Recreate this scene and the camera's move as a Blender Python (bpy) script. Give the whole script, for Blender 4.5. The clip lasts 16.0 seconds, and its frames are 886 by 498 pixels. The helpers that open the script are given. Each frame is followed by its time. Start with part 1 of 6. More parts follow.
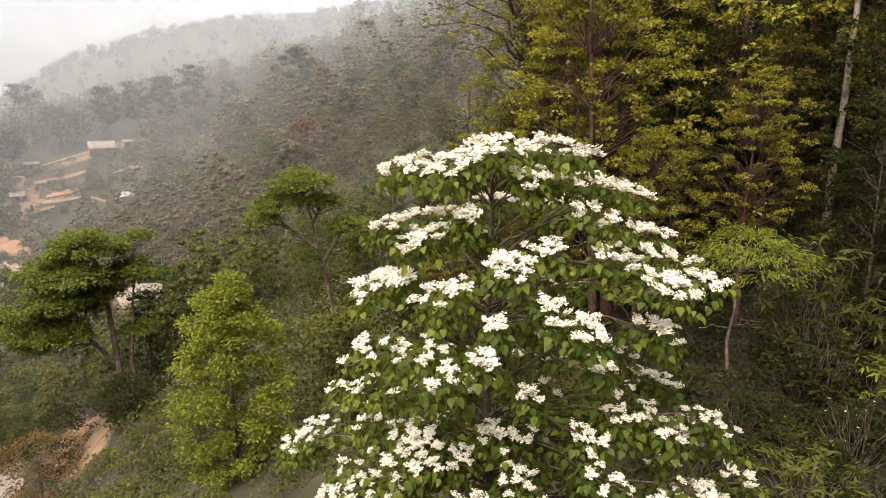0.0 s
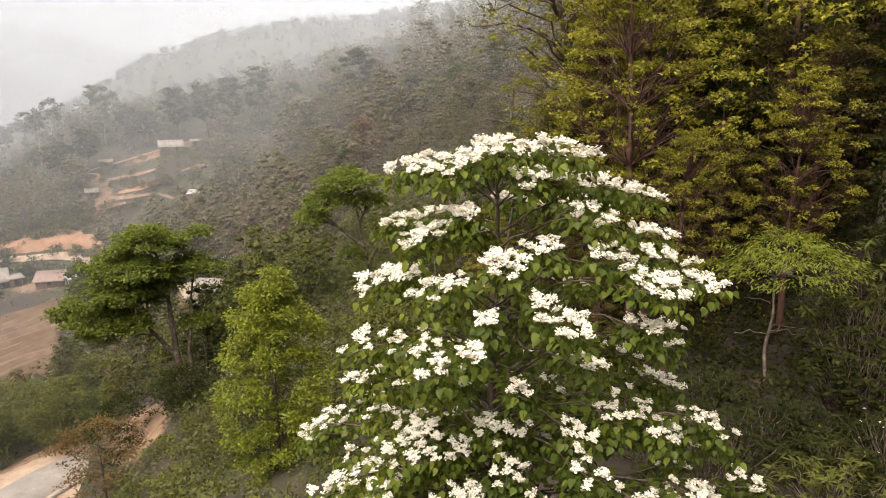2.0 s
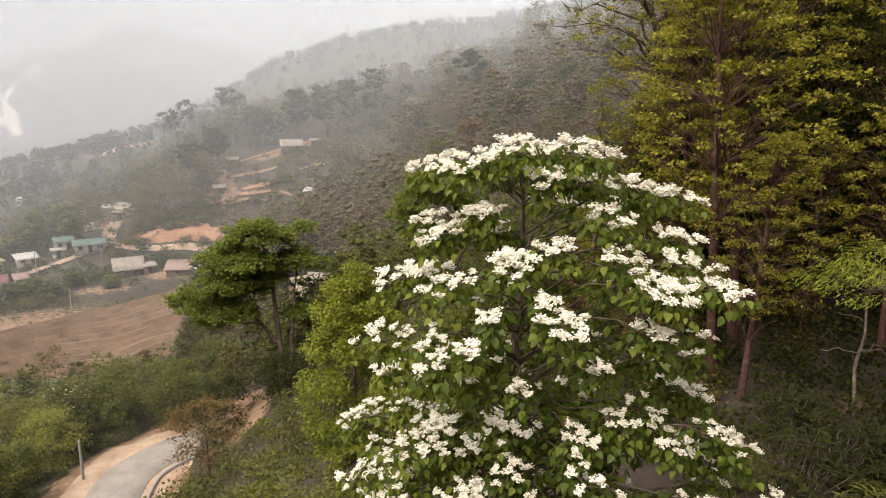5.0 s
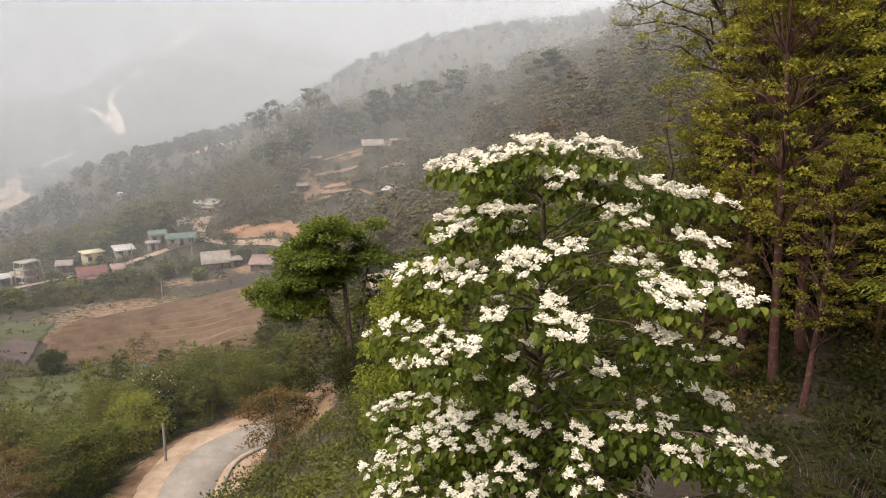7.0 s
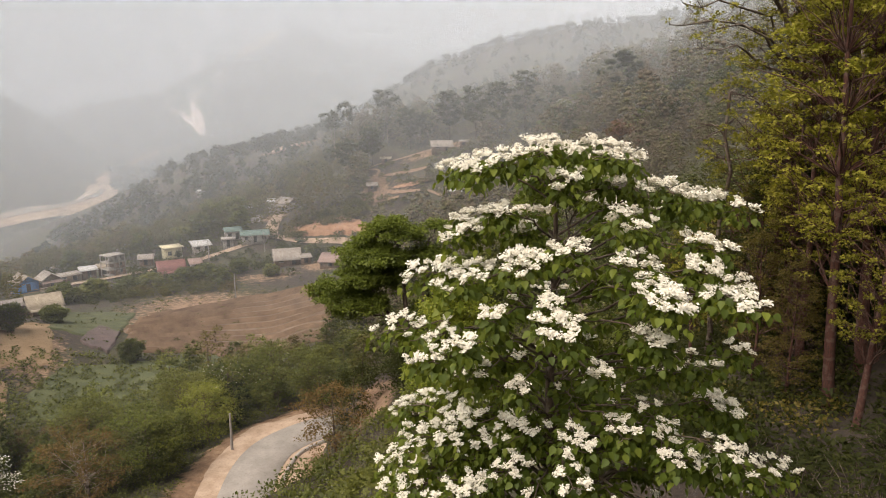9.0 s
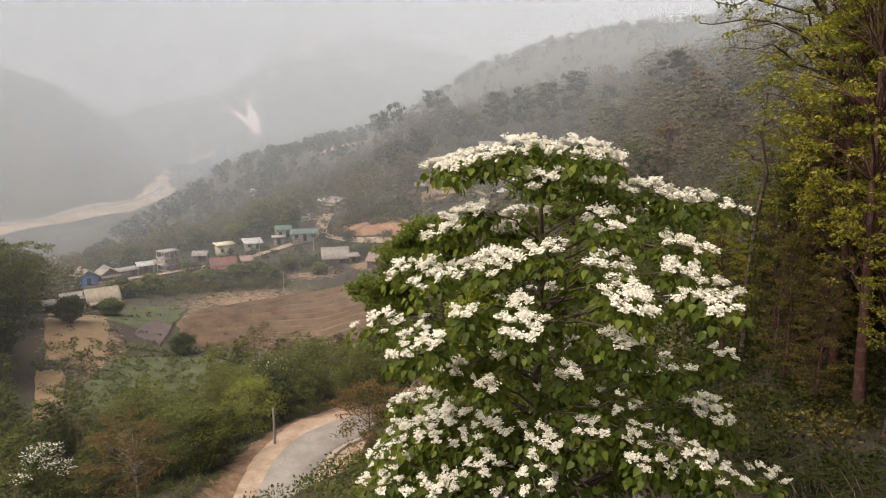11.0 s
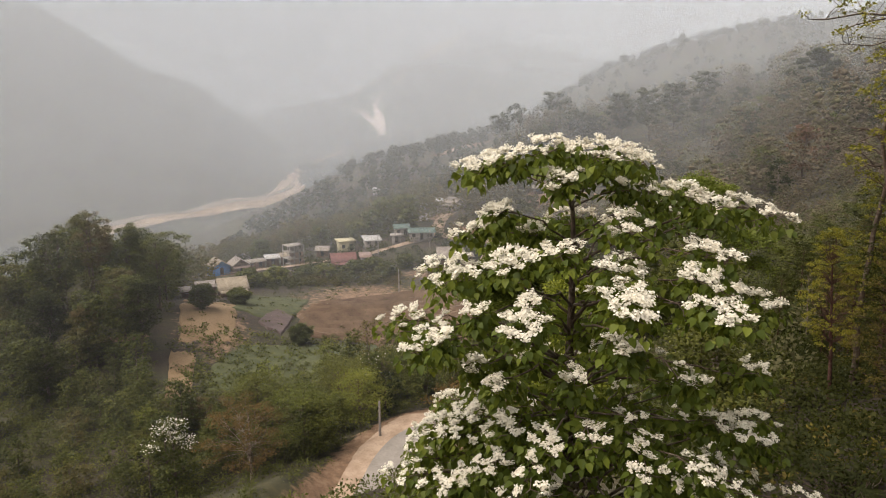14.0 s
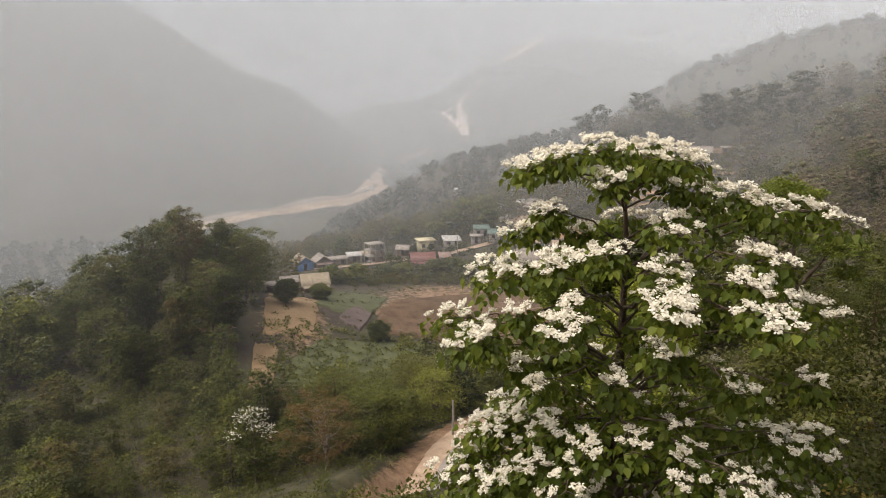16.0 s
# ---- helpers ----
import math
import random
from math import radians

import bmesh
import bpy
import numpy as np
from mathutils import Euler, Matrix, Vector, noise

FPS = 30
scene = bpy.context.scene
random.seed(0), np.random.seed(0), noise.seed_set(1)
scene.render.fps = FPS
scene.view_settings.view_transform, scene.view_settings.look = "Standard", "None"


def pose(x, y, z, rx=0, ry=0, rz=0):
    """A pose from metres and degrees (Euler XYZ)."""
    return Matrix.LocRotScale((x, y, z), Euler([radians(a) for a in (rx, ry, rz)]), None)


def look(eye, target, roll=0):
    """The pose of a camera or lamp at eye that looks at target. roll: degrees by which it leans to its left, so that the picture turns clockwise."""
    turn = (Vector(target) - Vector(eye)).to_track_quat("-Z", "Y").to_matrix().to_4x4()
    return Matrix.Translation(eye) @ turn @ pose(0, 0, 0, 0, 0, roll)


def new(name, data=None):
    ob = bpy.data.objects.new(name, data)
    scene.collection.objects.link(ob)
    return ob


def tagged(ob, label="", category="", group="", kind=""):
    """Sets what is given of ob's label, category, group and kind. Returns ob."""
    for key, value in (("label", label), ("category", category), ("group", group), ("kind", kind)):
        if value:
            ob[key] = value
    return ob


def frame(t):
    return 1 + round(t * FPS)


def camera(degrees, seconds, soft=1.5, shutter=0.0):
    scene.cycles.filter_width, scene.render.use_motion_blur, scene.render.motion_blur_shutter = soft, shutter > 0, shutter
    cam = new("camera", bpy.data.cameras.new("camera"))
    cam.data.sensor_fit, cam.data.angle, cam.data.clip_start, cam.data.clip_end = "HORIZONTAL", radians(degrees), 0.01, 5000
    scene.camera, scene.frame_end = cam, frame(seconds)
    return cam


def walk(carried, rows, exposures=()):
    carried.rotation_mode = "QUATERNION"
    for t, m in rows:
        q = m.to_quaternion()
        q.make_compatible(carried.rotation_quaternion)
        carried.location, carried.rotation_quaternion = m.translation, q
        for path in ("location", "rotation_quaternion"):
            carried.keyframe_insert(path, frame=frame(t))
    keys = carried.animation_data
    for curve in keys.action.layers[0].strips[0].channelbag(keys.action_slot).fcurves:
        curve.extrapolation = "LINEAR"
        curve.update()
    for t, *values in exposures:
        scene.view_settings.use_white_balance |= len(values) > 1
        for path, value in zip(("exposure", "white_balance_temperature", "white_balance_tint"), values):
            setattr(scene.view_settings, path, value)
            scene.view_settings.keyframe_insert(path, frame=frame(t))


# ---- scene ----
scene.cycles.transparent_max_bounces = 40

# ---------------------------------------------------------------- camera
PATH = [  # seconds, x, y, z, pitch, yaw
    (0.0, -0.846, -6.660, -0.202, -12.25, -1.33),
    (0.5, -0.697, -6.710, -0.201, -12.25, -0.18),
    (1.0, -0.548, -6.776, -0.200, -12.22, 1.05),
    (1.5, -0.402, -6.849, -0.197, -12.20, 2.19),
    (2.0, -0.244, -6.894, -0.191, -12.20, 3.45),
    (2.5, -0.075, -6.913, -0.188, -12.20, 4.89),
    (3.0, 0.092, -6.924, -0.190, -12.17, 6.42),
    (3.5, 0.259, -6.919, -0.193, -12.14, 7.96),
    (4.0, 0.426, -6.903, -0.197, -12.12, 9.50),
    (6.5, 1.281, -6.790, -0.216, -12.05, 17.33),
    (7.0, 1.454, -6.772, -0.217, -12.04, 19.04),
    (7.5, 1.621, -6.760, -0.218, -12.00, 20.71),
    (8.0, 1.787, -6.748, -0.218, -11.96, 22.41),
    (10.5, 2.643, -6.440, -0.238, -11.90, 27.40),
    (11.0, 2.821, -6.368, -0.237, -11.87, 28.76),
    (11.5, 2.997, -6.281, -0.240, -11.85, 30.17),
    (12.0, 3.167, -6.184, -0.245, -11.83, 31.66),
    (12.5, 3.335, -6.100, -0.247, -11.82, 33.20),
    (13.0, 3.494, -6.029, -0.248, -11.80, 34.93),
    (13.5, 3.629, -5.958, -0.252, -11.77, 36.70),
    (14.0, 3.740, -5.891, -0.257, -11.74, 38.49),
    (14.5, 3.833, -5.832, -0.262, -11.74, 40.22),
    (15.0, 3.911, -5.773, -0.268, -11.72, 41.96),
    (15.5, 3.979, -5.728, -0.276, -11.69, 43.66),
    (16.0, 4.042, -5.695, -0.282, -11.67, 45.11),
]
cam = camera(64.0, 16.0, soft=1.0)
walk(cam, [(t, pose(x, y, z, 90 + p, 0, w)) for t, x, y, z, p, w in PATH],
     exposures=[(0, 1.03, 6640, 14.5), (3.5, 0.92, 6640, 14.5), (7, 0.68, 6640, 14.5), (11, 0.50, 6640, 14.5), (16, 0.39, 6640, 14.5)])

# ---------------------------------------------------------------- light
SUN_EL, SUN_AZ = 58, 215
world = bpy.data.worlds.new("overcast")
scene.world = world
world.use_nodes = True
wn = world.node_tree.nodes
wl = world.node_tree.links
sky = wn.new("ShaderNodeTexSky")
sky.sky_type = "NISHITA"
sky.sun_disc = False
sky.sun_elevation = radians(SUN_EL)
sky.sun_rotation = radians(SUN_AZ)
sky.air_density, sky.dust_density, sky.ozone_density = 1.0, 6.0, 1.0
cloud = wn.new("ShaderNodeMix")
cloud.data_type = "RGBA"
cloud.inputs[0].default_value = 0.85
cloud.inputs[7].default_value = (7.6, 7.65, 7.7, 1)
wl.new(sky.outputs[0], cloud.inputs[6])
bg = wn["Background"]
wl.new(cloud.outputs[2], bg.inputs[0])
bg.inputs[1].default_value = 0.082

sun = new("sun", bpy.data.lights.new("sun", "SUN"))
sun.data.energy, sun.data.angle, sun.data.color = 4.4, radians(60), (1.0, 0.95, 0.87)
sun.matrix_world = look((0, 0, 0), (-math.sin(radians(SUN_AZ)) * math.cos(radians(SUN_EL)),
                                   -math.cos(radians(SUN_AZ)) * math.cos(radians(SUN_EL)),
                                   -math.sin(radians(SUN_EL))))
tagged(sun, kind="structure")

# ---------------------------------------------------------------- materials
def material(name):
    m = bpy.data.materials.new(name)
    m.use_nodes = True
    nt = m.node_tree
    return m, nt, nt.nodes["Principled BSDF"]


def noise_tex(nt, scale, detail=4, rough=0.55, coords=None):
    n = nt.nodes.new("ShaderNodeTexNoise")
    n.inputs["Scale"].default_value = scale
    n.inputs["Detail"].default_value = detail
    n.inputs["Roughness"].default_value = rough
    if coords is not None:
        nt.links.new(coords, n.inputs["Vector"])
    return n


def ramp(nt, source, stops):
    r = nt.nodes.new("ShaderNodeValToRGB")
    while len(r.color_ramp.elements) < len(stops):
        r.color_ramp.elements.new(0.5)
    for e, (p, c) in zip(r.color_ramp.elements, stops):
        e.position, e.color = p, (*c, 1)
    nt.links.new(source, r.inputs[0])
    return r


def mix(nt, fac, a, b, mode="MIX"):
    m = nt.nodes.new("ShaderNodeMix")
    m.data_type, m.blend_type = "RGBA", mode
    for sock, v in ((m.inputs[0], fac), (m.inputs[6], a), (m.inputs[7], b)):
        if isinstance(v, bpy.types.NodeSocket):
            nt.links.new(v, sock)
        elif isinstance(v, (int, float)):
            sock.default_value = v
        else:
            sock.default_value = (*v, 1)
    return m.outputs[2]


def bump(nt, bsdf, height, strength=0.4, dist=0.02):
    b = nt.nodes.new("ShaderNodeBump")
    b.inputs["Strength"].default_value, b.inputs["Distance"].default_value = strength, dist
    nt.links.new(height, b.inputs["Height"])
    nt.links.new(b.outputs[0], bsdf.inputs["Normal"])


def leaf_material(name, stops, rough=0.5, through_light=0.3, tree_shift=0.35, gloss=0.18, island=0.45, patch=0.62, patch_scale=0.22, pale=False):
    """Leaves: each leaf takes its own tone from the ramp, each tree a shift of it; light shines through."""
    m, nt, b = material(name)
    geo = nt.nodes.new("ShaderNodeNewGeometry")
    info = nt.nodes.new("ShaderNodeObjectInfo")
    big = noise_tex(nt, patch_scale, 2, 0.6, geo.outputs["Position"])
    a = nt.nodes.new("ShaderNodeMath")
    a.operation = "MULTIPLY_ADD"
    nt.links.new(info.outputs["Random"], a.inputs[0])
    a.inputs[1].default_value = tree_shift
    a.inputs[2].default_value = -tree_shift / 2
    c = nt.nodes.new("ShaderNodeMath")
    c.operation = "MULTIPLY_ADD"
    nt.links.new(geo.outputs["Random Per Island"], c.inputs[0])
    c.inputs[1].default_value = island
    nt.links.new(a.outputs[0], c.inputs[2])
    d = nt.nodes.new("ShaderNodeMath")
    d.operation = "MULTIPLY_ADD"
    nt.links.new(big.outputs[0], d.inputs[0])
    d.inputs[1].default_value = patch
    nt.links.new(c.outputs[0], d.inputs[2])
    r = ramp(nt, d.outputs[0], stops)
    nt.links.new(r.outputs[0], b.inputs["Base Color"])
    b.inputs["Roughness"].default_value = rough
    b.inputs["Specular IOR Level"].default_value = gloss
    tr = nt.nodes.new("ShaderNodeBsdfTranslucent")
    bright = r.outputs[0] if pale else mix(nt, 0.5, r.outputs[0], (0.20, 0.24, 0.03))
    nt.links.new(bright, tr.inputs[0])
    ms = nt.nodes.new("ShaderNodeMixShader")
    ms.inputs[0].default_value = through_light
    nt.links.new(b.outputs[0], ms.inputs[1])
    nt.links.new(tr.outputs[0], ms.inputs[2])
    nt.links.new(ms.outputs[0], nt.nodes["Material Output"].inputs[0])
    return m


def bark_material(name, dark, light, patch, scale=7):
    m, nt, b = material(name)
    tc = nt.nodes.new("ShaderNodeTexCoord")
    mp = nt.nodes.new("ShaderNodeMapping")
    mp.inputs["Scale"].default_value = (1, 1, 0.25)
    nt.links.new(tc.outputs["Object"], mp.inputs[0])
    fine = noise_tex(nt, scale * 4, 5, 0.6, mp.outputs[0])
    spots = noise_tex(nt, scale * 0.6, 3, 0.6, tc.outputs["Object"])
    base = ramp(nt, fine.outputs[0], [(0.3, dark), (0.75, light)])
    sp = ramp(nt, spots.outputs[0], [(0.52, (0, 0, 0)), (0.6, (1, 1, 1))])
    nt.links.new(mix(nt, sp.outputs[0], base.outputs[0], patch), b.inputs["Base Color"])
    b.inputs["Roughness"].default_value = 0.9
    bump(nt, b, fine.outputs[0], 0.6, 0.01)
    return m


def plain_material(name, a, b_col, scale=3.0, rough=0.85, metal=0.0, relief=0.2, dist=0.01):
    m, nt, b = material(name)
    tc = nt.nodes.new("ShaderNodeTexCoord")
    n1 = noise_tex(nt, scale, 6, 0.6, tc.outputs["Object"])
    n2 = noise_tex(nt, scale * 9, 3, 0.6, tc.outputs["Object"])
    r = ramp(nt, n1.outputs[0], [(0.32, a), (0.68, b_col)])
    col = mix(nt, 0.25, r.outputs[0], n2.outputs[0], "OVERLAY")
    nt.links.new(col, b.inputs["Base Color"])
    b.inputs["Roughness"].default_value, b.inputs["Metallic"].default_value = rough, metal
    bump(nt, b, n2.outputs[0], relief, dist)
    return m


LEAF_TUNG = leaf_material("tung_leaf", [(0.15, (0.026, 0.037, 0.007)), (0.5, (0.064, 0.088, 0.012)), (0.9, (0.16, 0.18, 0.022))], 0.5, 0.4, 0.1, 0.16)
LEAF_YELLOW = leaf_material("yellow_green_leaf", [(0.1, (0.058, 0.050, 0.008)), (0.5, (0.175, 0.152, 0.016)), (0.9, (0.31, 0.275, 0.03))], 0.55, 0.4, 0.35)
LEAF_OCHRE = leaf_material("ochre_leaf", [(0.05, (0.045, 0.030, 0.009)), (0.5, (0.088, 0.064, 0.013)), (0.95, (0.13, 0.105, 0.016))], 0.6, 0.3, 0.35)
# Near-black leaf; on the forest slope it also stands in for canopy shade.
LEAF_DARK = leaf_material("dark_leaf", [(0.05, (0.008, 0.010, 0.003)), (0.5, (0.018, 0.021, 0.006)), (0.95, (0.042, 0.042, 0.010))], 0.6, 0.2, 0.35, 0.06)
LEAF_BRIGHT = leaf_material("bright_leaf", [(0.1, (0.056, 0.070, 0.009)), (0.5, (0.128, 0.150, 0.015)), (0.9, (0.235, 0.245, 0.028))], 0.5, 0.35, 0.2)
LEAF_LIVELY = leaf_material("lively_green_leaf", [(0.1, (0.044, 0.058, 0.012)), (0.5, (0.108, 0.132, 0.020)), (0.9, (0.19, 0.215, 0.032))], 0.5, 0.4, 0.1)
LEAF_MID = leaf_material("mid_green_leaf", [(0.1, (0.020, 0.025, 0.007)), (0.5, (0.056, 0.062, 0.012)), (0.9, (0.125, 0.120, 0.021))], 0.5, 0.3, 0.4)
LEAF_WOODS = leaf_material("woods_leaf", [(0.12, (0.010, 0.014, 0.006)), (0.38, (0.024, 0.028, 0.010)), (0.58, (0.052, 0.050, 0.015)), (0.75, (0.080, 0.070, 0.021)), (0.95, (0.095, 0.062, 0.028))], 0.6, 0.2, 0.5, 0.1, 0.14, 1.15, 0.09)
LEAF_DRY = leaf_material("dry_hillside_leaf", [(0.12, (0.042, 0.044, 0.022)), (0.38, (0.085, 0.084, 0.040)), (0.58, (0.122, 0.112, 0.058)), (0.75, (0.142, 0.135, 0.062)), (0.95, (0.165, 0.13, 0.085))], 0.65, 0.5, 0.5, 0.08, 0.16, 1.25, 0.11, pale=True)
LEAF_THICKET = leaf_material("thicket_leaf", [(0.1, (0.014, 0.018, 0.005)), (0.5, (0.040, 0.046, 0.010)), (0.9, (0.096, 0.096, 0.018))], 0.55, 0.25, 0.3, 0.15, 0.3, 0.8, 0.16)
LEAF_FRESH = leaf_material("fresh_green_leaf", [(0.1, (0.030, 0.038, 0.007)), (0.5, (0.090, 0.100, 0.014)), (0.9, (0.175, 0.172, 0.024))], 0.5, 0.3, 0.4)
LEAF_BROWN = leaf_material("brown_leaf", [(0.05, (0.06, 0.034, 0.014)), (0.5, (0.11, 0.060, 0.022)), (0.95, (0.15, 0.095, 0.032))], 0.7, 0.25, 0.2)
LEAF_RED = leaf_material("red_leaf", [(0.05, (0.07, 0.032, 0.025)), (0.5, (0.125, 0.058, 0.042)), (0.95, (0.16, 0.085, 0.06))], 0.6, 0.3, 0.2)
PETAL = leaf_material("white_petal", [(0.12, (0.50, 0.38, 0.26)), (0.35, (0.72, 0.66, 0.53)), (0.85, (0.80, 0.765, 0.655))], 0.7, 0.35, 0.1, 0.1, island=0.6, pale=True)
BARK = bark_material("brown_bark", (0.035, 0.023, 0.015), (0.12, 0.08, 0.052), (0.14, 0.11, 0.08))
BARK_RED = bark_material("red_brown_bark", (0.022, 0.008, 0.005), (0.090, 0.029, 0.015), (0.080, 0.045, 0.032))
BARK_PALE = bark_material("pale_bark", (0.12, 0.09, 0.065), (0.34, 0.28, 0.22), (0.08, 0.055, 0.04))
BARK_TAN = bark_material("tan_bark", (0.05, 0.034, 0.024), (0.15, 0.108, 0.078), (0.17, 0.135, 0.105))


def ground_material():
    """Red-brown soil under grass, scrub and leaf litter; the 'bare' attribute holds how much soil lies open, 'litter'
    the floor darkened under the forest.
    """
    m, nt, b = material("hillside_ground")
    geo = nt.nodes.new("ShaderNodeNewGeometry")
    at = nt.nodes.new("ShaderNodeAttribute")
    at.attribute_name = "bare"
    n1 = noise_tex(nt, 0.06, 6, 0.6, geo.outputs["Position"])
    n2 = noise_tex(nt, 0.9, 8, 0.65, geo.outputs["Position"])
    n3 = noise_tex(nt, 9, 5, 0.7, geo.outputs["Position"])
    green = ramp(nt, n2.outputs[0], [(0.3, (0.013, 0.013, 0.004)), (0.5, (0.031, 0.029, 0.008)), (0.72, (0.060, 0.047, 0.016))])
    # litter tone is lowered to hold canopy shade as well as real litter
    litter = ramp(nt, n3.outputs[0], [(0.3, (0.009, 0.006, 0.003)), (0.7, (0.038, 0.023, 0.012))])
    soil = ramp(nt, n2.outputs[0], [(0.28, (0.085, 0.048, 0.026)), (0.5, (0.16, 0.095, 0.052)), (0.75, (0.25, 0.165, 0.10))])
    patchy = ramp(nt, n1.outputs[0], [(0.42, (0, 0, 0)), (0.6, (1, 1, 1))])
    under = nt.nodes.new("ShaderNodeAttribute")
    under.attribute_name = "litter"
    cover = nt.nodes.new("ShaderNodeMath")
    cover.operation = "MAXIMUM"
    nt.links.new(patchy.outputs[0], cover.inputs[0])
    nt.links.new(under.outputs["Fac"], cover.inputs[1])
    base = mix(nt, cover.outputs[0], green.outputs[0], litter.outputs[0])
    rough_edge = nt.nodes.new("ShaderNodeMath")
    rough_edge.operation = "MULTIPLY_ADD"
    nt.links.new(n2.outputs[0], rough_edge.inputs[0])
    rough_edge.inputs[1].default_value = 0.9
    sub = nt.nodes.new("ShaderNodeMath")
    sub.operation = "SUBTRACT"
    nt.links.new(at.outputs["Fac"], sub.inputs[0])
    sub.inputs[1].default_value = 0.45
    nt.links.new(sub.outputs[0], rough_edge.inputs[2])
    bare = ramp(nt, rough_edge.outputs[0], [(0.40, (0, 0, 0)), (0.6, (1, 1, 1))])
    nt.links.new(mix(nt, bare.outputs[0], base, soil.outputs[0]), b.inputs["Base Color"])
    b.inputs["Roughness"].default_value = 0.95
    bump(nt, b, n3.outputs[0], 0.7, 0.08)
    return m


GROUND = ground_material()
CONCRETE = plain_material("road_concrete", (0.16, 0.14, 0.118), (0.225, 0.198, 0.168), 0.5, 0.9)
SAND = plain_material("pale_gravel", (0.21, 0.14, 0.09), (0.34, 0.25, 0.175), 0.6, 0.95, 0, 0.5, 0.05)
SOIL = plain_material("bare_soil", (0.13, 0.072, 0.042), (0.21, 0.135, 0.082), 0.4, 0.95, 0, 0.5, 0.05)
ORANGE_SOIL = plain_material("orange_clay", (0.175, 0.084, 0.042), (0.26, 0.145, 0.082), 0.35, 0.95, 0, 0.5, 0.05)
FIELD = plain_material("dry_terrace_soil", (0.070, 0.040, 0.021), (0.130, 0.082, 0.047), 0.25, 0.95, 0, 0.6, 0.05)
FIELD_PALE = plain_material("ploughed_soil", (0.15, 0.095, 0.045), (0.21, 0.138, 0.072), 0.3, 0.95, 0, 0.5, 0.05)
GRASS = plain_material("meadow_grass", (0.030, 0.038, 0.011), (0.066, 0.070, 0.020), 0.4, 0.95, 0, 0.6, 0.05)
SCAR = plain_material("landslide_earth", (0.58, 0.47, 0.37), (0.78, 0.69, 0.59), 0.03, 0.95)


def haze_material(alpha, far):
    """Sheet that stands in for mist: scatters a small share of the light that meets it and lets the rest through."""
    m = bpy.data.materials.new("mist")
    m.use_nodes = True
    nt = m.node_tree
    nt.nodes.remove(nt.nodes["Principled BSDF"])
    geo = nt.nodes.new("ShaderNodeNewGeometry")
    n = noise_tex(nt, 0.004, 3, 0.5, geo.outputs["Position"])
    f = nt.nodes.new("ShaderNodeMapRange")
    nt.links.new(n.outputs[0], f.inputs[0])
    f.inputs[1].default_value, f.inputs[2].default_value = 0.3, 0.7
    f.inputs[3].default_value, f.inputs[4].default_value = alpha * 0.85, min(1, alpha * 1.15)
    # opacity rises with height, so the far summits fade as if in cloud
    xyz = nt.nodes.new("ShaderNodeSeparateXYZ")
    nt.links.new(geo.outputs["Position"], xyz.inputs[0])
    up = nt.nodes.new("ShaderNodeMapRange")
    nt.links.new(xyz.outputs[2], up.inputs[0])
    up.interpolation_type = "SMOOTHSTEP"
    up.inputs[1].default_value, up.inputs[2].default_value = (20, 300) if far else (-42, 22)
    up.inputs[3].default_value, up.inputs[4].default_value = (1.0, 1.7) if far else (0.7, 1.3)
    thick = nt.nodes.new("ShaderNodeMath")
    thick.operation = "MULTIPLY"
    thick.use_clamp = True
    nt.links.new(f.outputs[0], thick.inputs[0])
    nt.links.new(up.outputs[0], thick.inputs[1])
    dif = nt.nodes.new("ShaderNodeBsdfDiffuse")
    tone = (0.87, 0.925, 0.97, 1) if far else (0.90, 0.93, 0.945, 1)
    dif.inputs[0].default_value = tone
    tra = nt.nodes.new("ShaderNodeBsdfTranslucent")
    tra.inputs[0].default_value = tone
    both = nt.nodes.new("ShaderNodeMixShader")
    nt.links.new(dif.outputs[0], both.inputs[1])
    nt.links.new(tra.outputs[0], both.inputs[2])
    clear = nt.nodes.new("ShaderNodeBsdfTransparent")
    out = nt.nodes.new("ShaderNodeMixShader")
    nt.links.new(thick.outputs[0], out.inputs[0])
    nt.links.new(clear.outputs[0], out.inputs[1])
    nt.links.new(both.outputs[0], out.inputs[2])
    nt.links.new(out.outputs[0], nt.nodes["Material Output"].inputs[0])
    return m


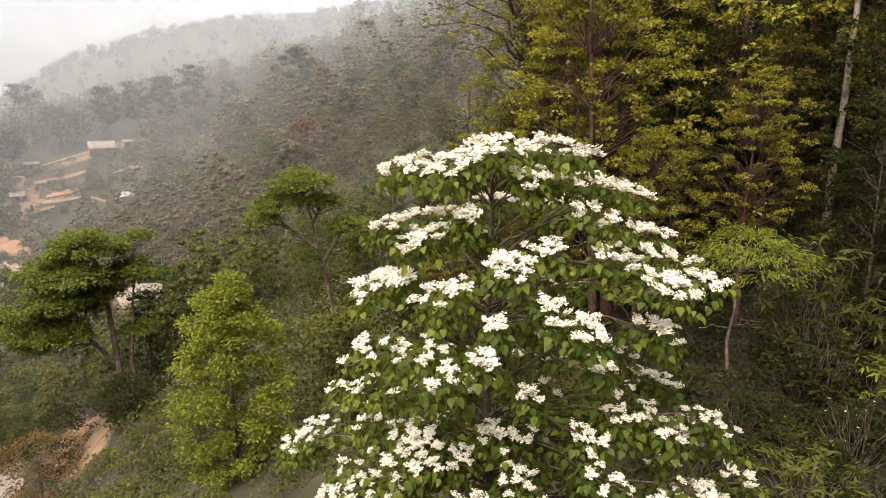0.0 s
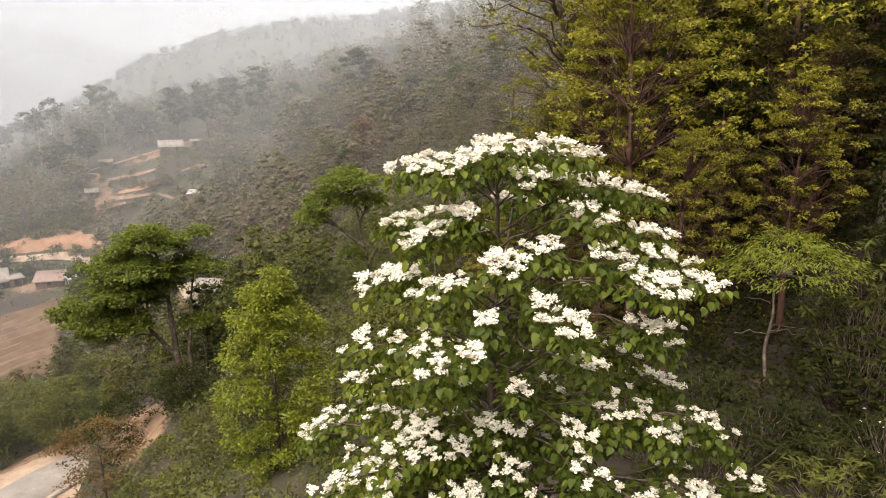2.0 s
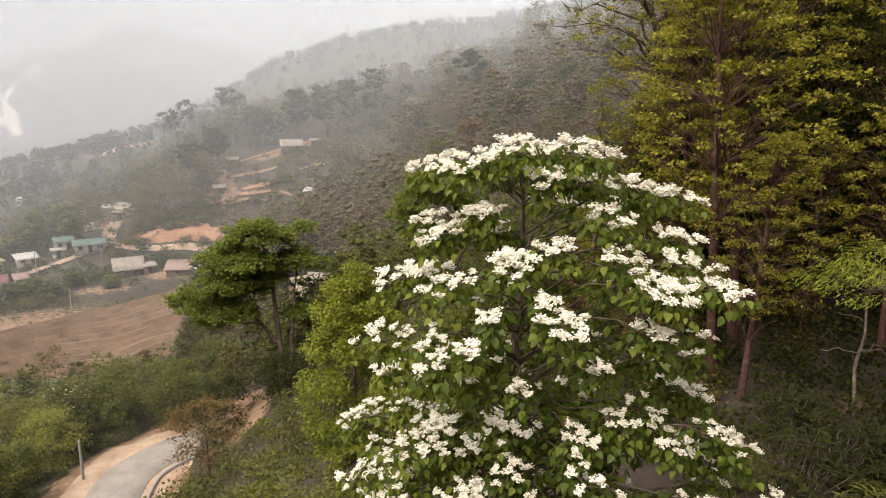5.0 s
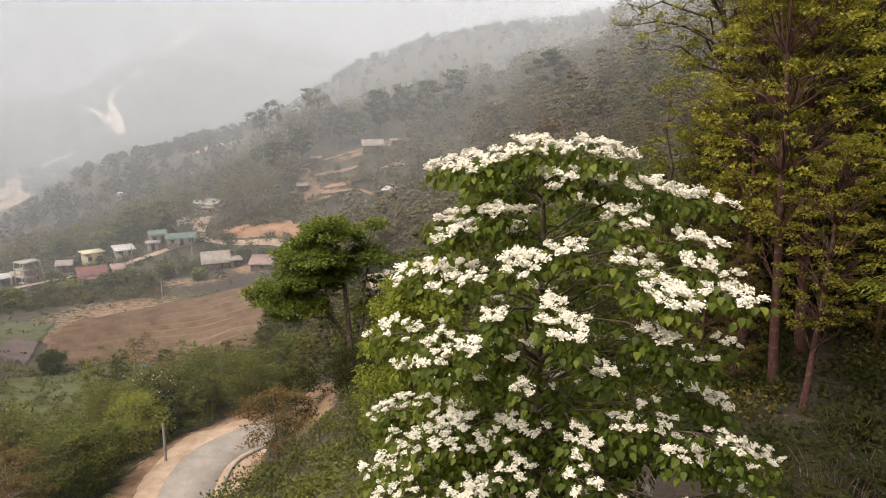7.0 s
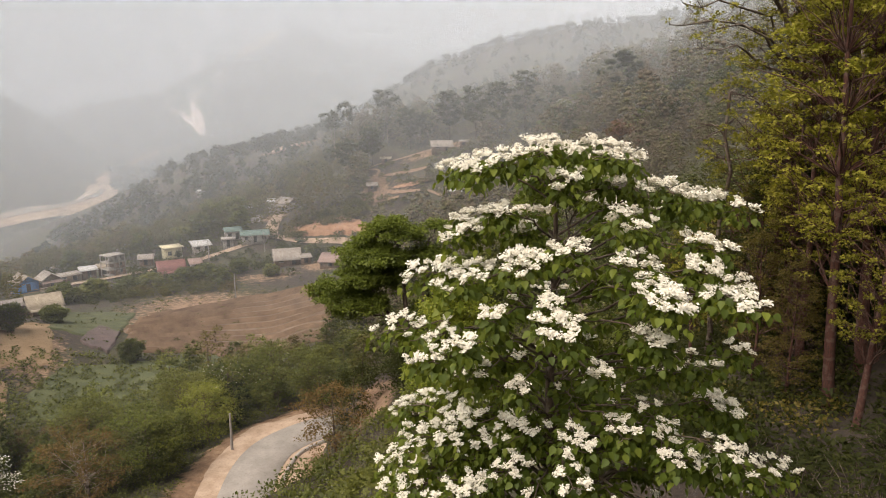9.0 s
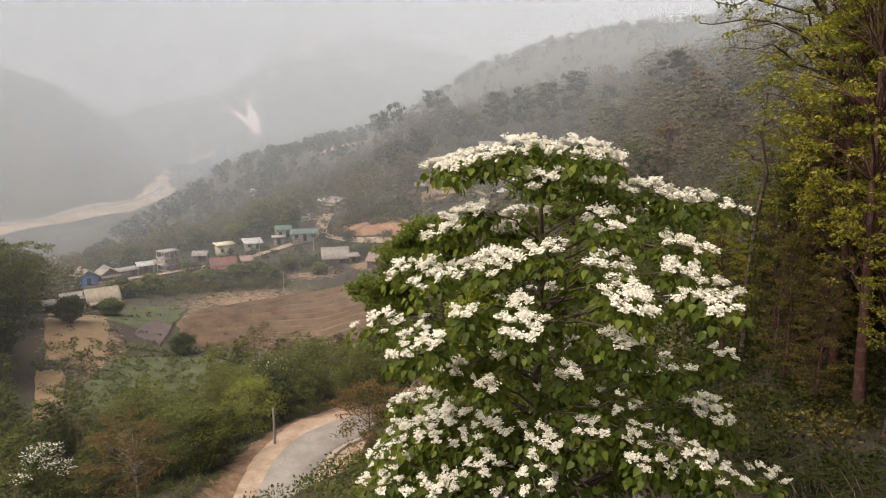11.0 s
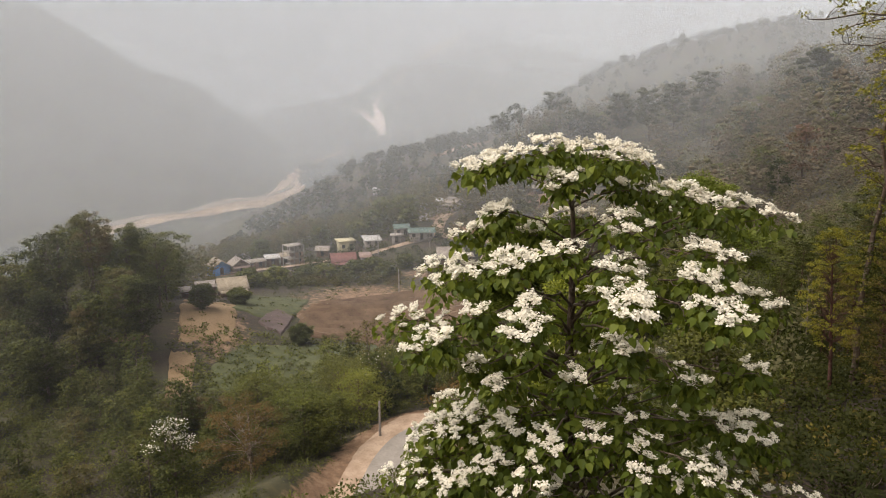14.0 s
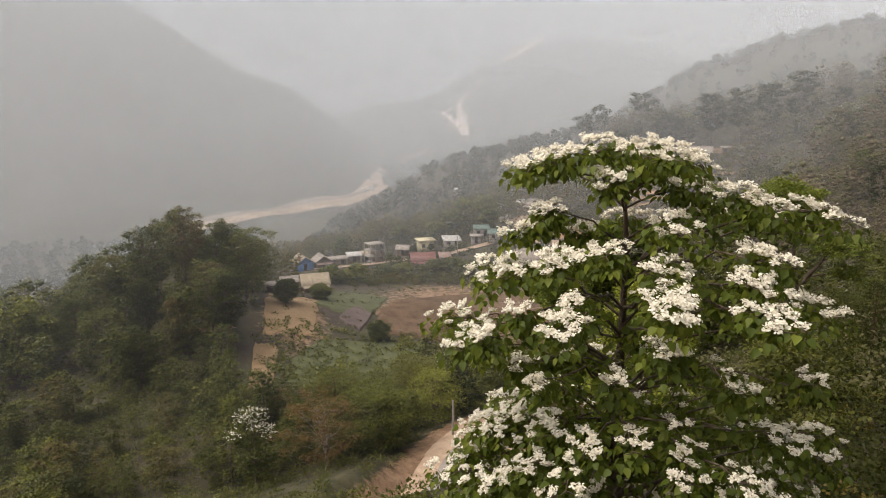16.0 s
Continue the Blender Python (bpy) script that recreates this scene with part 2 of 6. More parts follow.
# ---------------------------------------------------------------- mesh helpers
class Geo:
    """Gathers vertices and faces of one mesh."""

    def __init__(self):
        self.v, self.f, self.n = [], {3: [], 4: []}, 0

    def add(self, verts, faces):
        verts = np.asarray(verts, dtype=np.float32).reshape(-1, 3)
        faces = np.asarray(faces, dtype=np.int32)
        self.v.append(verts)
        self.f[faces.shape[1]].append(faces + self.n)
        self.n += len(verts)
        return self

    def join(self, other, m=None):
        for v in other.v:
            self.v.append(v if m is None else v @ np.array(m.to_3x3(), dtype=np.float32).T + np.array(m.translation, dtype=np.float32))
        for k in (3, 4):
            self.f[k] += [f + self.n for f in other.f[k]]
        self.n += other.n
        return self

    def packed(self):
        """The same geometry in single arrays."""
        self.v = [np.concatenate(self.v)] if self.v else []
        for k in (3, 4):
            self.f[k] = [np.concatenate(self.f[k])] if self.f[k] else []
        return self

    def mesh(self, name, mat, smooth=False):
        me = bpy.data.meshes.new(name)
        if not self.v:
            return me
        v = np.concatenate(self.v)
        idx, start, at = [], [], 0
        for k in (3, 4):
            for f in self.f[k]:
                idx.append(f.ravel())
                start.append(at + np.arange(len(f)) * k)
                at += f.size
        idx, start = np.concatenate(idx), np.concatenate(start)
        me.vertices.add(len(v))
        me.vertices.foreach_set("co", v.ravel())
        me.loops.add(len(idx))
        me.loops.foreach_set("vertex_index", idx.astype(np.int32))
        me.polygons.add(len(start))
        me.polygons.foreach_set("loop_start", start.astype(np.int32))
        if smooth:
            me.polygons.foreach_set("use_smooth", np.ones(len(start), dtype=bool))
        me.update(calc_edges=True)
        me.materials.append(mat)
        return me


def tube(g, pts, radii, sides=6):
    """A tapered limb along pts."""
    pts = np.asarray(pts, dtype=float)
    n = len(pts)
    d = np.gradient(pts, axis=0)
    d /= np.linalg.norm(d, axis=1)[:, None] + 1e-9
    ref = np.array((0.31, 0.95, 0.05)) if abs(d[0, 2]) > 0.6 else np.array((0, 0, 1.0))
    a = np.cross(d, ref)
    a /= np.linalg.norm(a, axis=1)[:, None] + 1e-9
    b = np.cross(d, a)
    ang = np.linspace(0, 2 * math.pi, sides, endpoint=False)
    ring = a[:, None] * np.cos(ang)[None, :, None] + b[:, None] * np.sin(ang)[None, :, None]
    v = pts[:, None] + ring * np.asarray(radii)[:, None, None]
    f = []
    for i in range(n - 1):
        for j in range(sides):
            k = (j + 1) % sides
            f.append((i * sides + j, i * sides + k, (i + 1) * sides + k, (i + 1) * sides + j))
    g.add(v.reshape(-1, 3), f)


# leaf outlines: long axis +y, upper side +z
OVATE = (np.array([(0, 0, 0), (-.36, .38, .07), (-.22, .75, .0), (0, 1, -.12), (.22, .75, .0), (.36, .38, .07), (0, .5, -.02)]),
         np.array([(0, 6, 1), (1, 6, 2), (2, 6, 3), (3, 6, 4), (4, 6, 5), (5, 6, 0)]))
SIMPLE = (np.array([(0, 0, 0), (-.3, .45, .06), (0, 1, -.1), (.3, .45, .06)]), np.array([(0, 3, 1), (1, 3, 2)]))
LANCE = (np.array([(0, 0, 0), (-.11, .35, .03), (-.07, .75, -.03), (0, 1, -.14), (.07, .75, -.03), (.11, .35, .03)]),
         np.array([(0, 5, 1), (1, 5, 2), (2, 5, 4), (2, 4, 3)]))
SPRAY = (np.array([(-.1, 0, 0), (-.5, .5, .08), (-.1, 1, -.12), (.45, .62, .05), (.2, .1, .02), (0, .55, .12)]),
         np.array([(0, 4, 5), (1, 0, 5), (2, 1, 5), (3, 2, 5)]))


def leaves(g, rng, pos, direc, size, shape, roll=0.6):
    """Leaves of a shape at pos, pointing along direc, upper sides upward with some roll."""
    tv, tf = shape
    n = len(pos)
    if n == 0:
        return
    d = direc / (np.linalg.norm(direc, axis=1)[:, None] + 1e-9)
    up = np.zeros((n, 3))
    up[:, 2] = 1
    up += rng.normal(0, roll, (n, 3))
    x = np.cross(d, up)
    x /= np.linalg.norm(x, axis=1)[:, None] + 1e-9
    z = np.cross(x, d)
    s = np.broadcast_to(np.asarray(size, dtype=float), (n,))[:, None, None]
    v = pos[:, None] + s * (tv[None, :, 0:1] * x[:, None] + tv[None, :, 1:2] * d[:, None] + tv[None, :, 2:3] * z[:, None])
    f = tf[None] + (np.arange(n) * len(tv))[:, None, None]
    g.add(v.reshape(-1, 3), f.reshape(-1, tf.shape[1]))


def part(name, mesh, parent, label="", m=None):
    ob = new(name, mesh)
    ob.parent = parent
    if m is not None:
        ob.matrix_local = m
    if label:
        tagged(ob, label)
    return ob


# ---------------------------------------------------------------- terrain
RADII = (15, 30, 50, 65, 90, 130, 200, 250, 310)
SLOPES = {  # bearing (degrees left of +y): heights along RADII
    -35: (-7, 2, 14, 22, 35, 55, 88, 110, 135),
    -12: (-8, -4, 3, 8, 15, 26, 46, 60, 78),
    0: (-9.5, -10.5, -10, -9, -6.5, -2.5, 10, 24, 42),
    10: (-10.5, -12.5, -14, -15, -15.5, -13, -2.5, 3, 10),
    20: (-11.5, -15, -18.5, -22, -27.5, -33, -30, -15, -6),
    30: (-12.5, -18, -22, -28, -35.5, -41, -44.5, -28, -14),
    40: (-13.5, -21, -30, -35.3, -40, -45, -47.5, -43, -45),
    50: (-14, -22, -31, -37, -40.5, -43, -48, -52.5, -64),
    62: (-14.5, -23, -33, -39, -40, -37, -49.5, -62, -82),
    68: (-15, -23.5, -34, -40, -41, -30, -52, -70, -90),
    77: (-15, -24, -35, -41, -44, -43, -61, -80, -100),
}
BEAR = np.array(sorted(SLOPES))
GRID = np.array([SLOPES[b] for b in BEAR], dtype=float)


def curve_through(x, xs, ys):
    """Smooth monotone-ish interpolation of columns ys at xs (Catmull-Rom in the given spacing)."""
    i = np.clip(np.searchsorted(xs, x) - 1, 0, len(xs) - 2)
    t = np.clip((x - xs[i]) / (xs[i + 1] - xs[i]), 0, 1)
    t = t * t * (3 - 2 * t) * 0.5 + t * 0.5
    return i, t


def smooth(a, b, x):
    t = np.clip((x - a) / (b - a), 0, 1)
    return t * t * (3 - 2 * t)


def far_height(phi, r):
    """The valley floor and the mountains round it."""
    z = np.full_like(r, -112.0)
    ridge = np.interp(phi, (-60, -20, 2, 12.4, 20.6, 25.5, 29, 31, 34, 40), (.22, .2, .122, .098, .068, .04, .004, -.02, -.07, -.19)) * 650
    z = np.maximum(z, -112 + (ridge + 112) * smooth(330, 650, r) * (1 - 0.6 * smooth(700, 1500, r)))
    spur = np.interp(phi, (26, 30, 33, 40, 45, 50, 54, 60), (-6, -12, -17, -31, -41, -60, -77, -112))
    z = np.maximum(z, -112 + (spur + 112) * smooth(200, 470, r) * (1 - smooth(500, 720, r)))
    left = np.interp(phi, (47, 52, 57, 61, 65, 70, 80, 110), (-.10, -.06, .02, .05, .095, .14, .20, .24)) * 1400
    z = np.maximum(z, -112 + (left + 112) * smooth(620, 1450, r))
    peak = np.interp(phi, (5, 18, 26, 32, 36, 40, 46, 55, 62), (.03, .04, .05, .075, .093, .072, .01, -.03, -.02)) * 2200
    z = np.maximum(z, -112 + (peak + 112) * smooth(1250, 2250, r))
    return z


ROAD = [(-22.0, 72.0), (-29.5, 65.0), (-36.5, 59.3), (-40.9, 53.6), (-42.4, 48.5), (-41.4, 44.0), (-38.8, 39.0), (-35.2, 33.0), (-30.0, 24.0)]
ROAD_Z = [-34.4, -35.2, -35.8, -36.0, -36.0, -36.0, -35.9, -35.2, -33.6]


def spline(pts, step=1.0):
    p = np.asarray(pts, dtype=float)
    out = []
    q = np.vstack([2 * p[0] - p[1], p, 2 * p[-1] - p[-2]])
    for i in range(len(p) - 1):
        a, b, c, d = q[i:i + 4]
        n = max(2, int(np.linalg.norm(c - b) / step))
        t = np.linspace(0, 1, n, endpoint=False)[:, None]
        out.append(0.5 * (2 * b + (c - a) * t + (2 * a - 5 * b + 4 * c - d) * t ** 2 + (3 * b - a - 3 * c + d) * t ** 3))
    out.append(p[-1:])
    return np.vstack(out)


ROAD_LINE = spline([(x, y, z) for (x, y), z in zip(ROAD, ROAD_Z)], 0.8)


def natural(x, y):
    """Height of the hillside before the road was cut."""
    r = np.hypot(x, y) + 1e-6
    phi = np.degrees(np.arctan2(-x, y))
    phi = np.where(phi < -100, phi + 360, phi)
    p = np.clip(phi, BEAR[0], BEAR[-1])
    i, t = curve_through(p, BEAR.astype(float), None)
    lr = np.log(np.clip(r, RADII[0], RADII[-1]))
    j, s = curve_through(lr, np.log(np.array(RADII, dtype=float)), None)
    z = (GRID[i, j] * (1 - t) * (1 - s) + GRID[i + 1, j] * t * (1 - s) + GRID[i, j + 1] * (1 - t) * s + GRID[i + 1, j + 1] * t * s)
    z = -7.6 + (z + 7.6) * np.clip(r / RADII[0], 0, 1)
    far = far_height(phi, r)
    k = smooth(300, 480, r)
    z = z * (1 - k) + far * k
    amp = np.clip(r * 0.012, 0.15, 22)
    w = np.zeros_like(r)
    for q, (wl_, wt) in enumerate(((0.22, 1.0), (0.09, 0.6))):
        L = np.maximum(r * wl_, 4)
        lev = np.exp(np.round(np.log(L)))
        w += wt * (np.sin(x / lev * 2 + q * 1.7 + 1.3 * np.sin(y / lev * 1.3 + q)) * np.cos(y / lev * 1.7 + 0.8 * np.sin(x / lev + q * 2.1)))
    calm = 1 - 0.75 * (smooth(36, 42, phi) - smooth(58, 64, phi)) * (1 - smooth(230, 300, r)) * smooth(45, 60, r)
    return z + w * amp * 0.5 * calm


def road_distance(x, y):
    d = np.full(x.shape, 1e9)
    z = np.zeros(x.shape)
    near = np.nonzero((x > -75) & (x < 10) & (y > 5) & (y < 100))
    if len(near[0]):
        px, py = x[near], y[near]
        dd = np.hypot(px[:, None] - ROAD_LINE[None, ::2, 0], py[:, None] - ROAD_LINE[None, ::2, 1])
        k = dd.argmin(1)
        d[near] = dd.min(1)
        z[near] = ROAD_LINE[::2, 2][k]
    return d, z


def height(x, y):
    x, y = np.atleast_1d(np.asarray(x, dtype=float)), np.atleast_1d(np.asarray(y, dtype=float))
    z = natural(x, y)
    d, zr = road_distance(x, y)
    k = 1 - smooth(4.2, 9.5, d)
    return z * (1 - k) + (zr - 0.12) * k


def ground_z(x, y):
    return float(height(x, y)[0])


def polar(phi, r):
    return -r * math.sin(radians(phi)), r * math.cos(radians(phi))


def build_ground():
    fine = np.arange(-45, 88, 0.42)
    phi = np.concatenate([fine, np.arange(88.2, 314.9, 6.0)])
    rr = np.concatenate([[0.0], np.exp(np.linspace(math.log(1.2), math.log(4600), 350))])
    P, R = np.meshgrid(np.radians(phi), rr, indexing="ij")
    X, Y = -R * np.sin(P), R * np.cos(P)
    Z = height(X.ravel(), Y.ravel()).reshape(X.shape)
    nphi, nr = X.shape
    g = Geo()
    idx = np.arange(nphi * nr).reshape(nphi, nr)
    a, b = idx, np.roll(idx, -1, axis=0)
    f = np.stack([a[:, :-1], a[:, 1:], b[:, 1:], b[:, :-1]], -1).reshape(-1, 4)
    g.add(np.stack([X, Y, Z], -1).reshape(-1, 3), f)
    me = g.mesh("ground", GROUND, True)
    d, zr = road_distance(X.ravel(), Y.ravel())
    zz = Z.ravel()
    bare = np.where(d < 9.5, 0.75, 0) * (1 - smooth(5.5, 9.5, d))
    ph, r2 = np.degrees(P).ravel(), R.ravel()
    # eroded slopes of the spur and the cut above the village road
    for p0, r0, dp, dr, w in ((25.5, 260, 4.0, 6, .85), (28.0, 236, 3.5, 9, .55), (30.5, 240, 1.4, 16, .9), (38.6, 262, 1.5, 16, .9), (34.5, 192, 3, 9, .9), (19.8, 178, 1.2, 6, .9),
                              (40, 185, 5, 8, .6), (46, 200, 10, 4, .6), (56, 206, 5, 8, .75), (57.5, 160, 4, 12, .7), (32.8, 43, 2.6, 6.5, 1.15),
                              (-34, 12, 5, 2.0, .5), (37, 445, 3, 12, .9), (31, 170, 1.5, 22, .6), (45, 150, 10, 34, .66), (58.5, 118, 4.5, 22, .62)):
        bare = np.maximum(bare, w * np.exp(-((ph - p0) / dp) ** 2 - ((r2 - r0) / dr) ** 2))
    at = me.attributes.new("bare", "FLOAT", "POINT")
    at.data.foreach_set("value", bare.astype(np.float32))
    # forest floor beside the flowering tree: litter with canopy shade in its colour
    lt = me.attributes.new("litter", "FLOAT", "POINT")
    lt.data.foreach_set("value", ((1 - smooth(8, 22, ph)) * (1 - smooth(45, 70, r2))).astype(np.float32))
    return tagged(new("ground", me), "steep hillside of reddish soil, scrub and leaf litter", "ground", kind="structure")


build_ground()


def drape(outline_fn, u, v, lift, thick=0.0):
    """A grid of points outline_fn(u, v) -> (x, y) laid on the ground."""
    U, V = np.meshgrid(u, v, indexing="ij")
    x, y = outline_fn(U.ravel(), V.ravel())
    z = height(x, y) + lift
    n, k = len(u), len(v)
    idx = np.arange(n * k).reshape(n, k)
    f = np.stack([idx[:-1, :-1], idx[1:, :-1], idx[1:, 1:], idx[:-1, 1:]], -1).reshape(-1, 4)
    return Geo().add(np.stack([x, y, z], -1), f)


def ribbon(name, pts, width, lift, mat, label, wobble=0.0, kind="structure", cat="road", cross=5, step=None):
    """A strip along pts (bearing, radius), laid on the ground."""
    p = np.array([polar(a, r) for a, r in pts])
    line = spline(p, step or max(1.0, np.hypot(*p.mean(0)) * 0.012))
    d = np.gradient(line, axis=0)
    d /= np.linalg.norm(d, axis=1)[:, None]
    side = np.stack([-d[:, 1], d[:, 0]], -1)
    n = len(line)
    rng = np.random.default_rng(len(name) + n)
    w = np.interp(np.arange(n), np.linspace(0, n - 1, len(np.atleast_1d(width))), np.atleast_1d(width))
    wob1 = w * (1 + wobble * np.interp(np.arange(n), np.arange(0, n + 3, 3), rng.normal(0, 1, (n + 5) // 3 + 1)[:len(np.arange(0, n + 3, 3))]))
    wob2 = w * (1 + wobble * np.interp(np.arange(n), np.arange(0, n + 4, 4), rng.normal(0, 1, len(np.arange(0, n + 4, 4)))))
    s = np.linspace(-0.5, 0.5, cross)
    off = np.where(s[None] < 0, s[None] * np.abs(wob1)[:, None], s[None] * np.abs(wob2)[:, None])
    pos = line[:, None] + side[:, None] * off[:, :, None]
    x, y = pos[..., 0].ravel(), pos[..., 1].ravel()
    z = height(x, y) + lift
    idx = np.arange(n * cross).reshape(n, cross)
    f = np.stack([idx[:-1, :-1], idx[1:, :-1], idx[1:, 1:], idx[:-1, 1:]], -1).reshape(-1, 4)
    me = Geo().add(np.stack([x, y, z], -1), f).mesh(name, mat, True)
    return tagged(new(name, me), label, cat, kind=kind)


def build_road():
    """The concrete road at the foot of the slope, with its gutter kerb and gravel verges."""
    line = ROAD_LINE
    d = np.gradient(line[:, :2], axis=0)
    d /= np.linalg.norm(d, axis=1)[:, None]
    side = np.stack([-d[:, 1], d[:, 0]], -1)

    def strip(name, profile, mat, label, cat="road", ragged=0.0):
        rng = np.random.default_rng(len(label))
        prof = np.array(profile)
        n, k = len(line), len(prof)
        jit = np.zeros((n, k))
        if ragged:
            jit[:, 0] = np.convolve(rng.normal(0, ragged, n + 4), np.ones(5) / 2.5, "valid")
            jit[:, -1] = np.convolve(rng.normal(0, ragged, n + 4), np.ones(5) / 2.5, "valid")
        pos = line[:, None, :2] + side[:, None] * (prof[None, :, 0] + jit)[..., None]
        z = line[:, None, 2] + prof[None, :, 1]
        v = np.concatenate([pos, np.broadcast_to(z, (n, k))[..., None]], -1)
        idx = np.arange(n * k).reshape(n, k)
        f = np.stack([idx[:-1, :-1], idx[:-1, 1:], idx[1:, 1:], idx[1:, :-1]], -1).reshape(-1, 4)
        return tagged(new(name, Geo().add(v.reshape(-1, 3), f).mesh(name, mat, False)), label, cat, kind="structure")

    strip("road_verge", [(-5.6, -0.25), (-4.4, 0.0), (0, 0.02), (4.4, 0.0), (5.6, -0.3)], SAND, "pale gravel verge along the concrete road", "verge", 0.35)
    strip("road", [(-2.6, 0.0), (-2.55, 0.10), (0, 0.14), (2.35, 0.10), (2.4, 0.0)], CONCRETE, "grey concrete country road curving round the slope", "road")
    strip("kerb", [(3.0, -0.02), (3.02, 0.28), (3.3, 0.28), (3.32, -0.02)], CONCRETE, "low concrete gutter kerb beside the road", "kerb")


build_road()

# ---------------------------------------------------------------- mist, as see-through sheets
def build_mist_sheets():
    # Upright see-through sheets at growing distances stand in for the haze in the air.
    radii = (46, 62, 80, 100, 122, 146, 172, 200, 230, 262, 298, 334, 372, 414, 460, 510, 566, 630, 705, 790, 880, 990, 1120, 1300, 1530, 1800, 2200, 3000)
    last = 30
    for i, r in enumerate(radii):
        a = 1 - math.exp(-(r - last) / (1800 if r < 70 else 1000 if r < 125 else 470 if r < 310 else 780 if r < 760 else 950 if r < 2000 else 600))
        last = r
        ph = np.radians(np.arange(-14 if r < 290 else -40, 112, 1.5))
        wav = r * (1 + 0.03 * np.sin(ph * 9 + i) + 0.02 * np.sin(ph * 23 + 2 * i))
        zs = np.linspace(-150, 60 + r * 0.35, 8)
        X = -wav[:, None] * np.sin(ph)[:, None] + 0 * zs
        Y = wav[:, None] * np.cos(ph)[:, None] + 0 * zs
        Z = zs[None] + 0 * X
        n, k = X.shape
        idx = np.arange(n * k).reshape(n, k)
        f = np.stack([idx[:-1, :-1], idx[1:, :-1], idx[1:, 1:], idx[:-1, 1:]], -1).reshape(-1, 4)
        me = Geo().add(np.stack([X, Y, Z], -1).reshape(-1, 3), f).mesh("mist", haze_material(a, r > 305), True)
        tagged(new("mist", me), "see-through sheet standing in for mist over the valley", "mist", kind="structure")


build_mist_sheets()

# ---------------------------------------------------------------- trees
def bend(a, b, rng, n=6, sag=0.0, wob=0.05):
    """Points of a crooked limb from a to b."""
    a, b = np.asarray(a, dtype=float), np.asarray(b, dtype=float)
    t = np.linspace(0, 1, n)[:, None]
    L = np.linalg.norm(b - a)
    p = a + (b - a) * t
    p[:, 2] += sag * L * (t[:, 0] * (1 - t[:, 0])) * 4
    w = rng.normal(0, wob * L, (n, 3))
    w[0] = 0
    w[-1] = 0
    return p + w


def clump_leaves(g, rng, c, rad, flat, n, size, shape, droop, roll=0.6):
    """A pad of leaves round c: most sit on the upper shell."""
    u = rng.normal(0, 1, (n, 3))
    u /= np.linalg.norm(u, axis=1)[:, None]
    u[:, 2] = np.abs(u[:, 2]) * np.where(rng.random(n) < 0.8, 1, -0.7)
    rr = rad * rng.random(n) ** 0.4
    pos = c + u * rr[:, None] * np.array((1, 1, flat))
    d = u * np.array((1, 1, 0.5)) + rng.normal(0, 0.45, (n, 3))
    d[:, 2] -= droop
    leaves(g, rng, pos, d, size * rng.uniform(0.7, 1.3, n), shape, roll)


def lump(g, rng, c, rad, flat, core):
    """The shaded inside of a leaf clump, an uneven low solid of a few faces."""
    if core == 1:
        v = np.array([(1, 0, 0), (0, 1, 0), (-1, 0, 0), (0, -1, 0), (0, 0, 1), (0, 0, -.7)], dtype=float)
        f = [(0, 1, 4), (1, 2, 4), (2, 3, 4), (3, 0, 4), (1, 0, 5), (2, 1, 5), (3, 2, 5), (0, 3, 5)]
    else:
        a = np.arange(5) * 1.2566
        v = np.vstack([[(0, 0, 1)], np.stack([np.cos(a) * .9, np.sin(a) * .9, np.full(5, .42)], -1), np.stack([np.cos(a + .63) * .9, np.sin(a + .63) * .9, np.full(5, -.4)], -1), [(0, 0, -.75)]])
        f = []
        for i in range(5):
            j = (i + 1) % 5
            f += [(0, 1 + i, 1 + j), (1 + i, 6 + i, 1 + j), (1 + j, 6 + i, 6 + j), (6 + i, 11, 6 + j)]
    q = rng.uniform(0, 6.28)
    R = np.array(((math.cos(q), -math.sin(q), 0), (math.sin(q), math.cos(q), 0), (0, 0, 1)))
    v = (v * rng.uniform(0.75, 1.2, (len(v), 1))) @ R.T * (rad, rad, rad * flat)
    g.add(v + c, f)


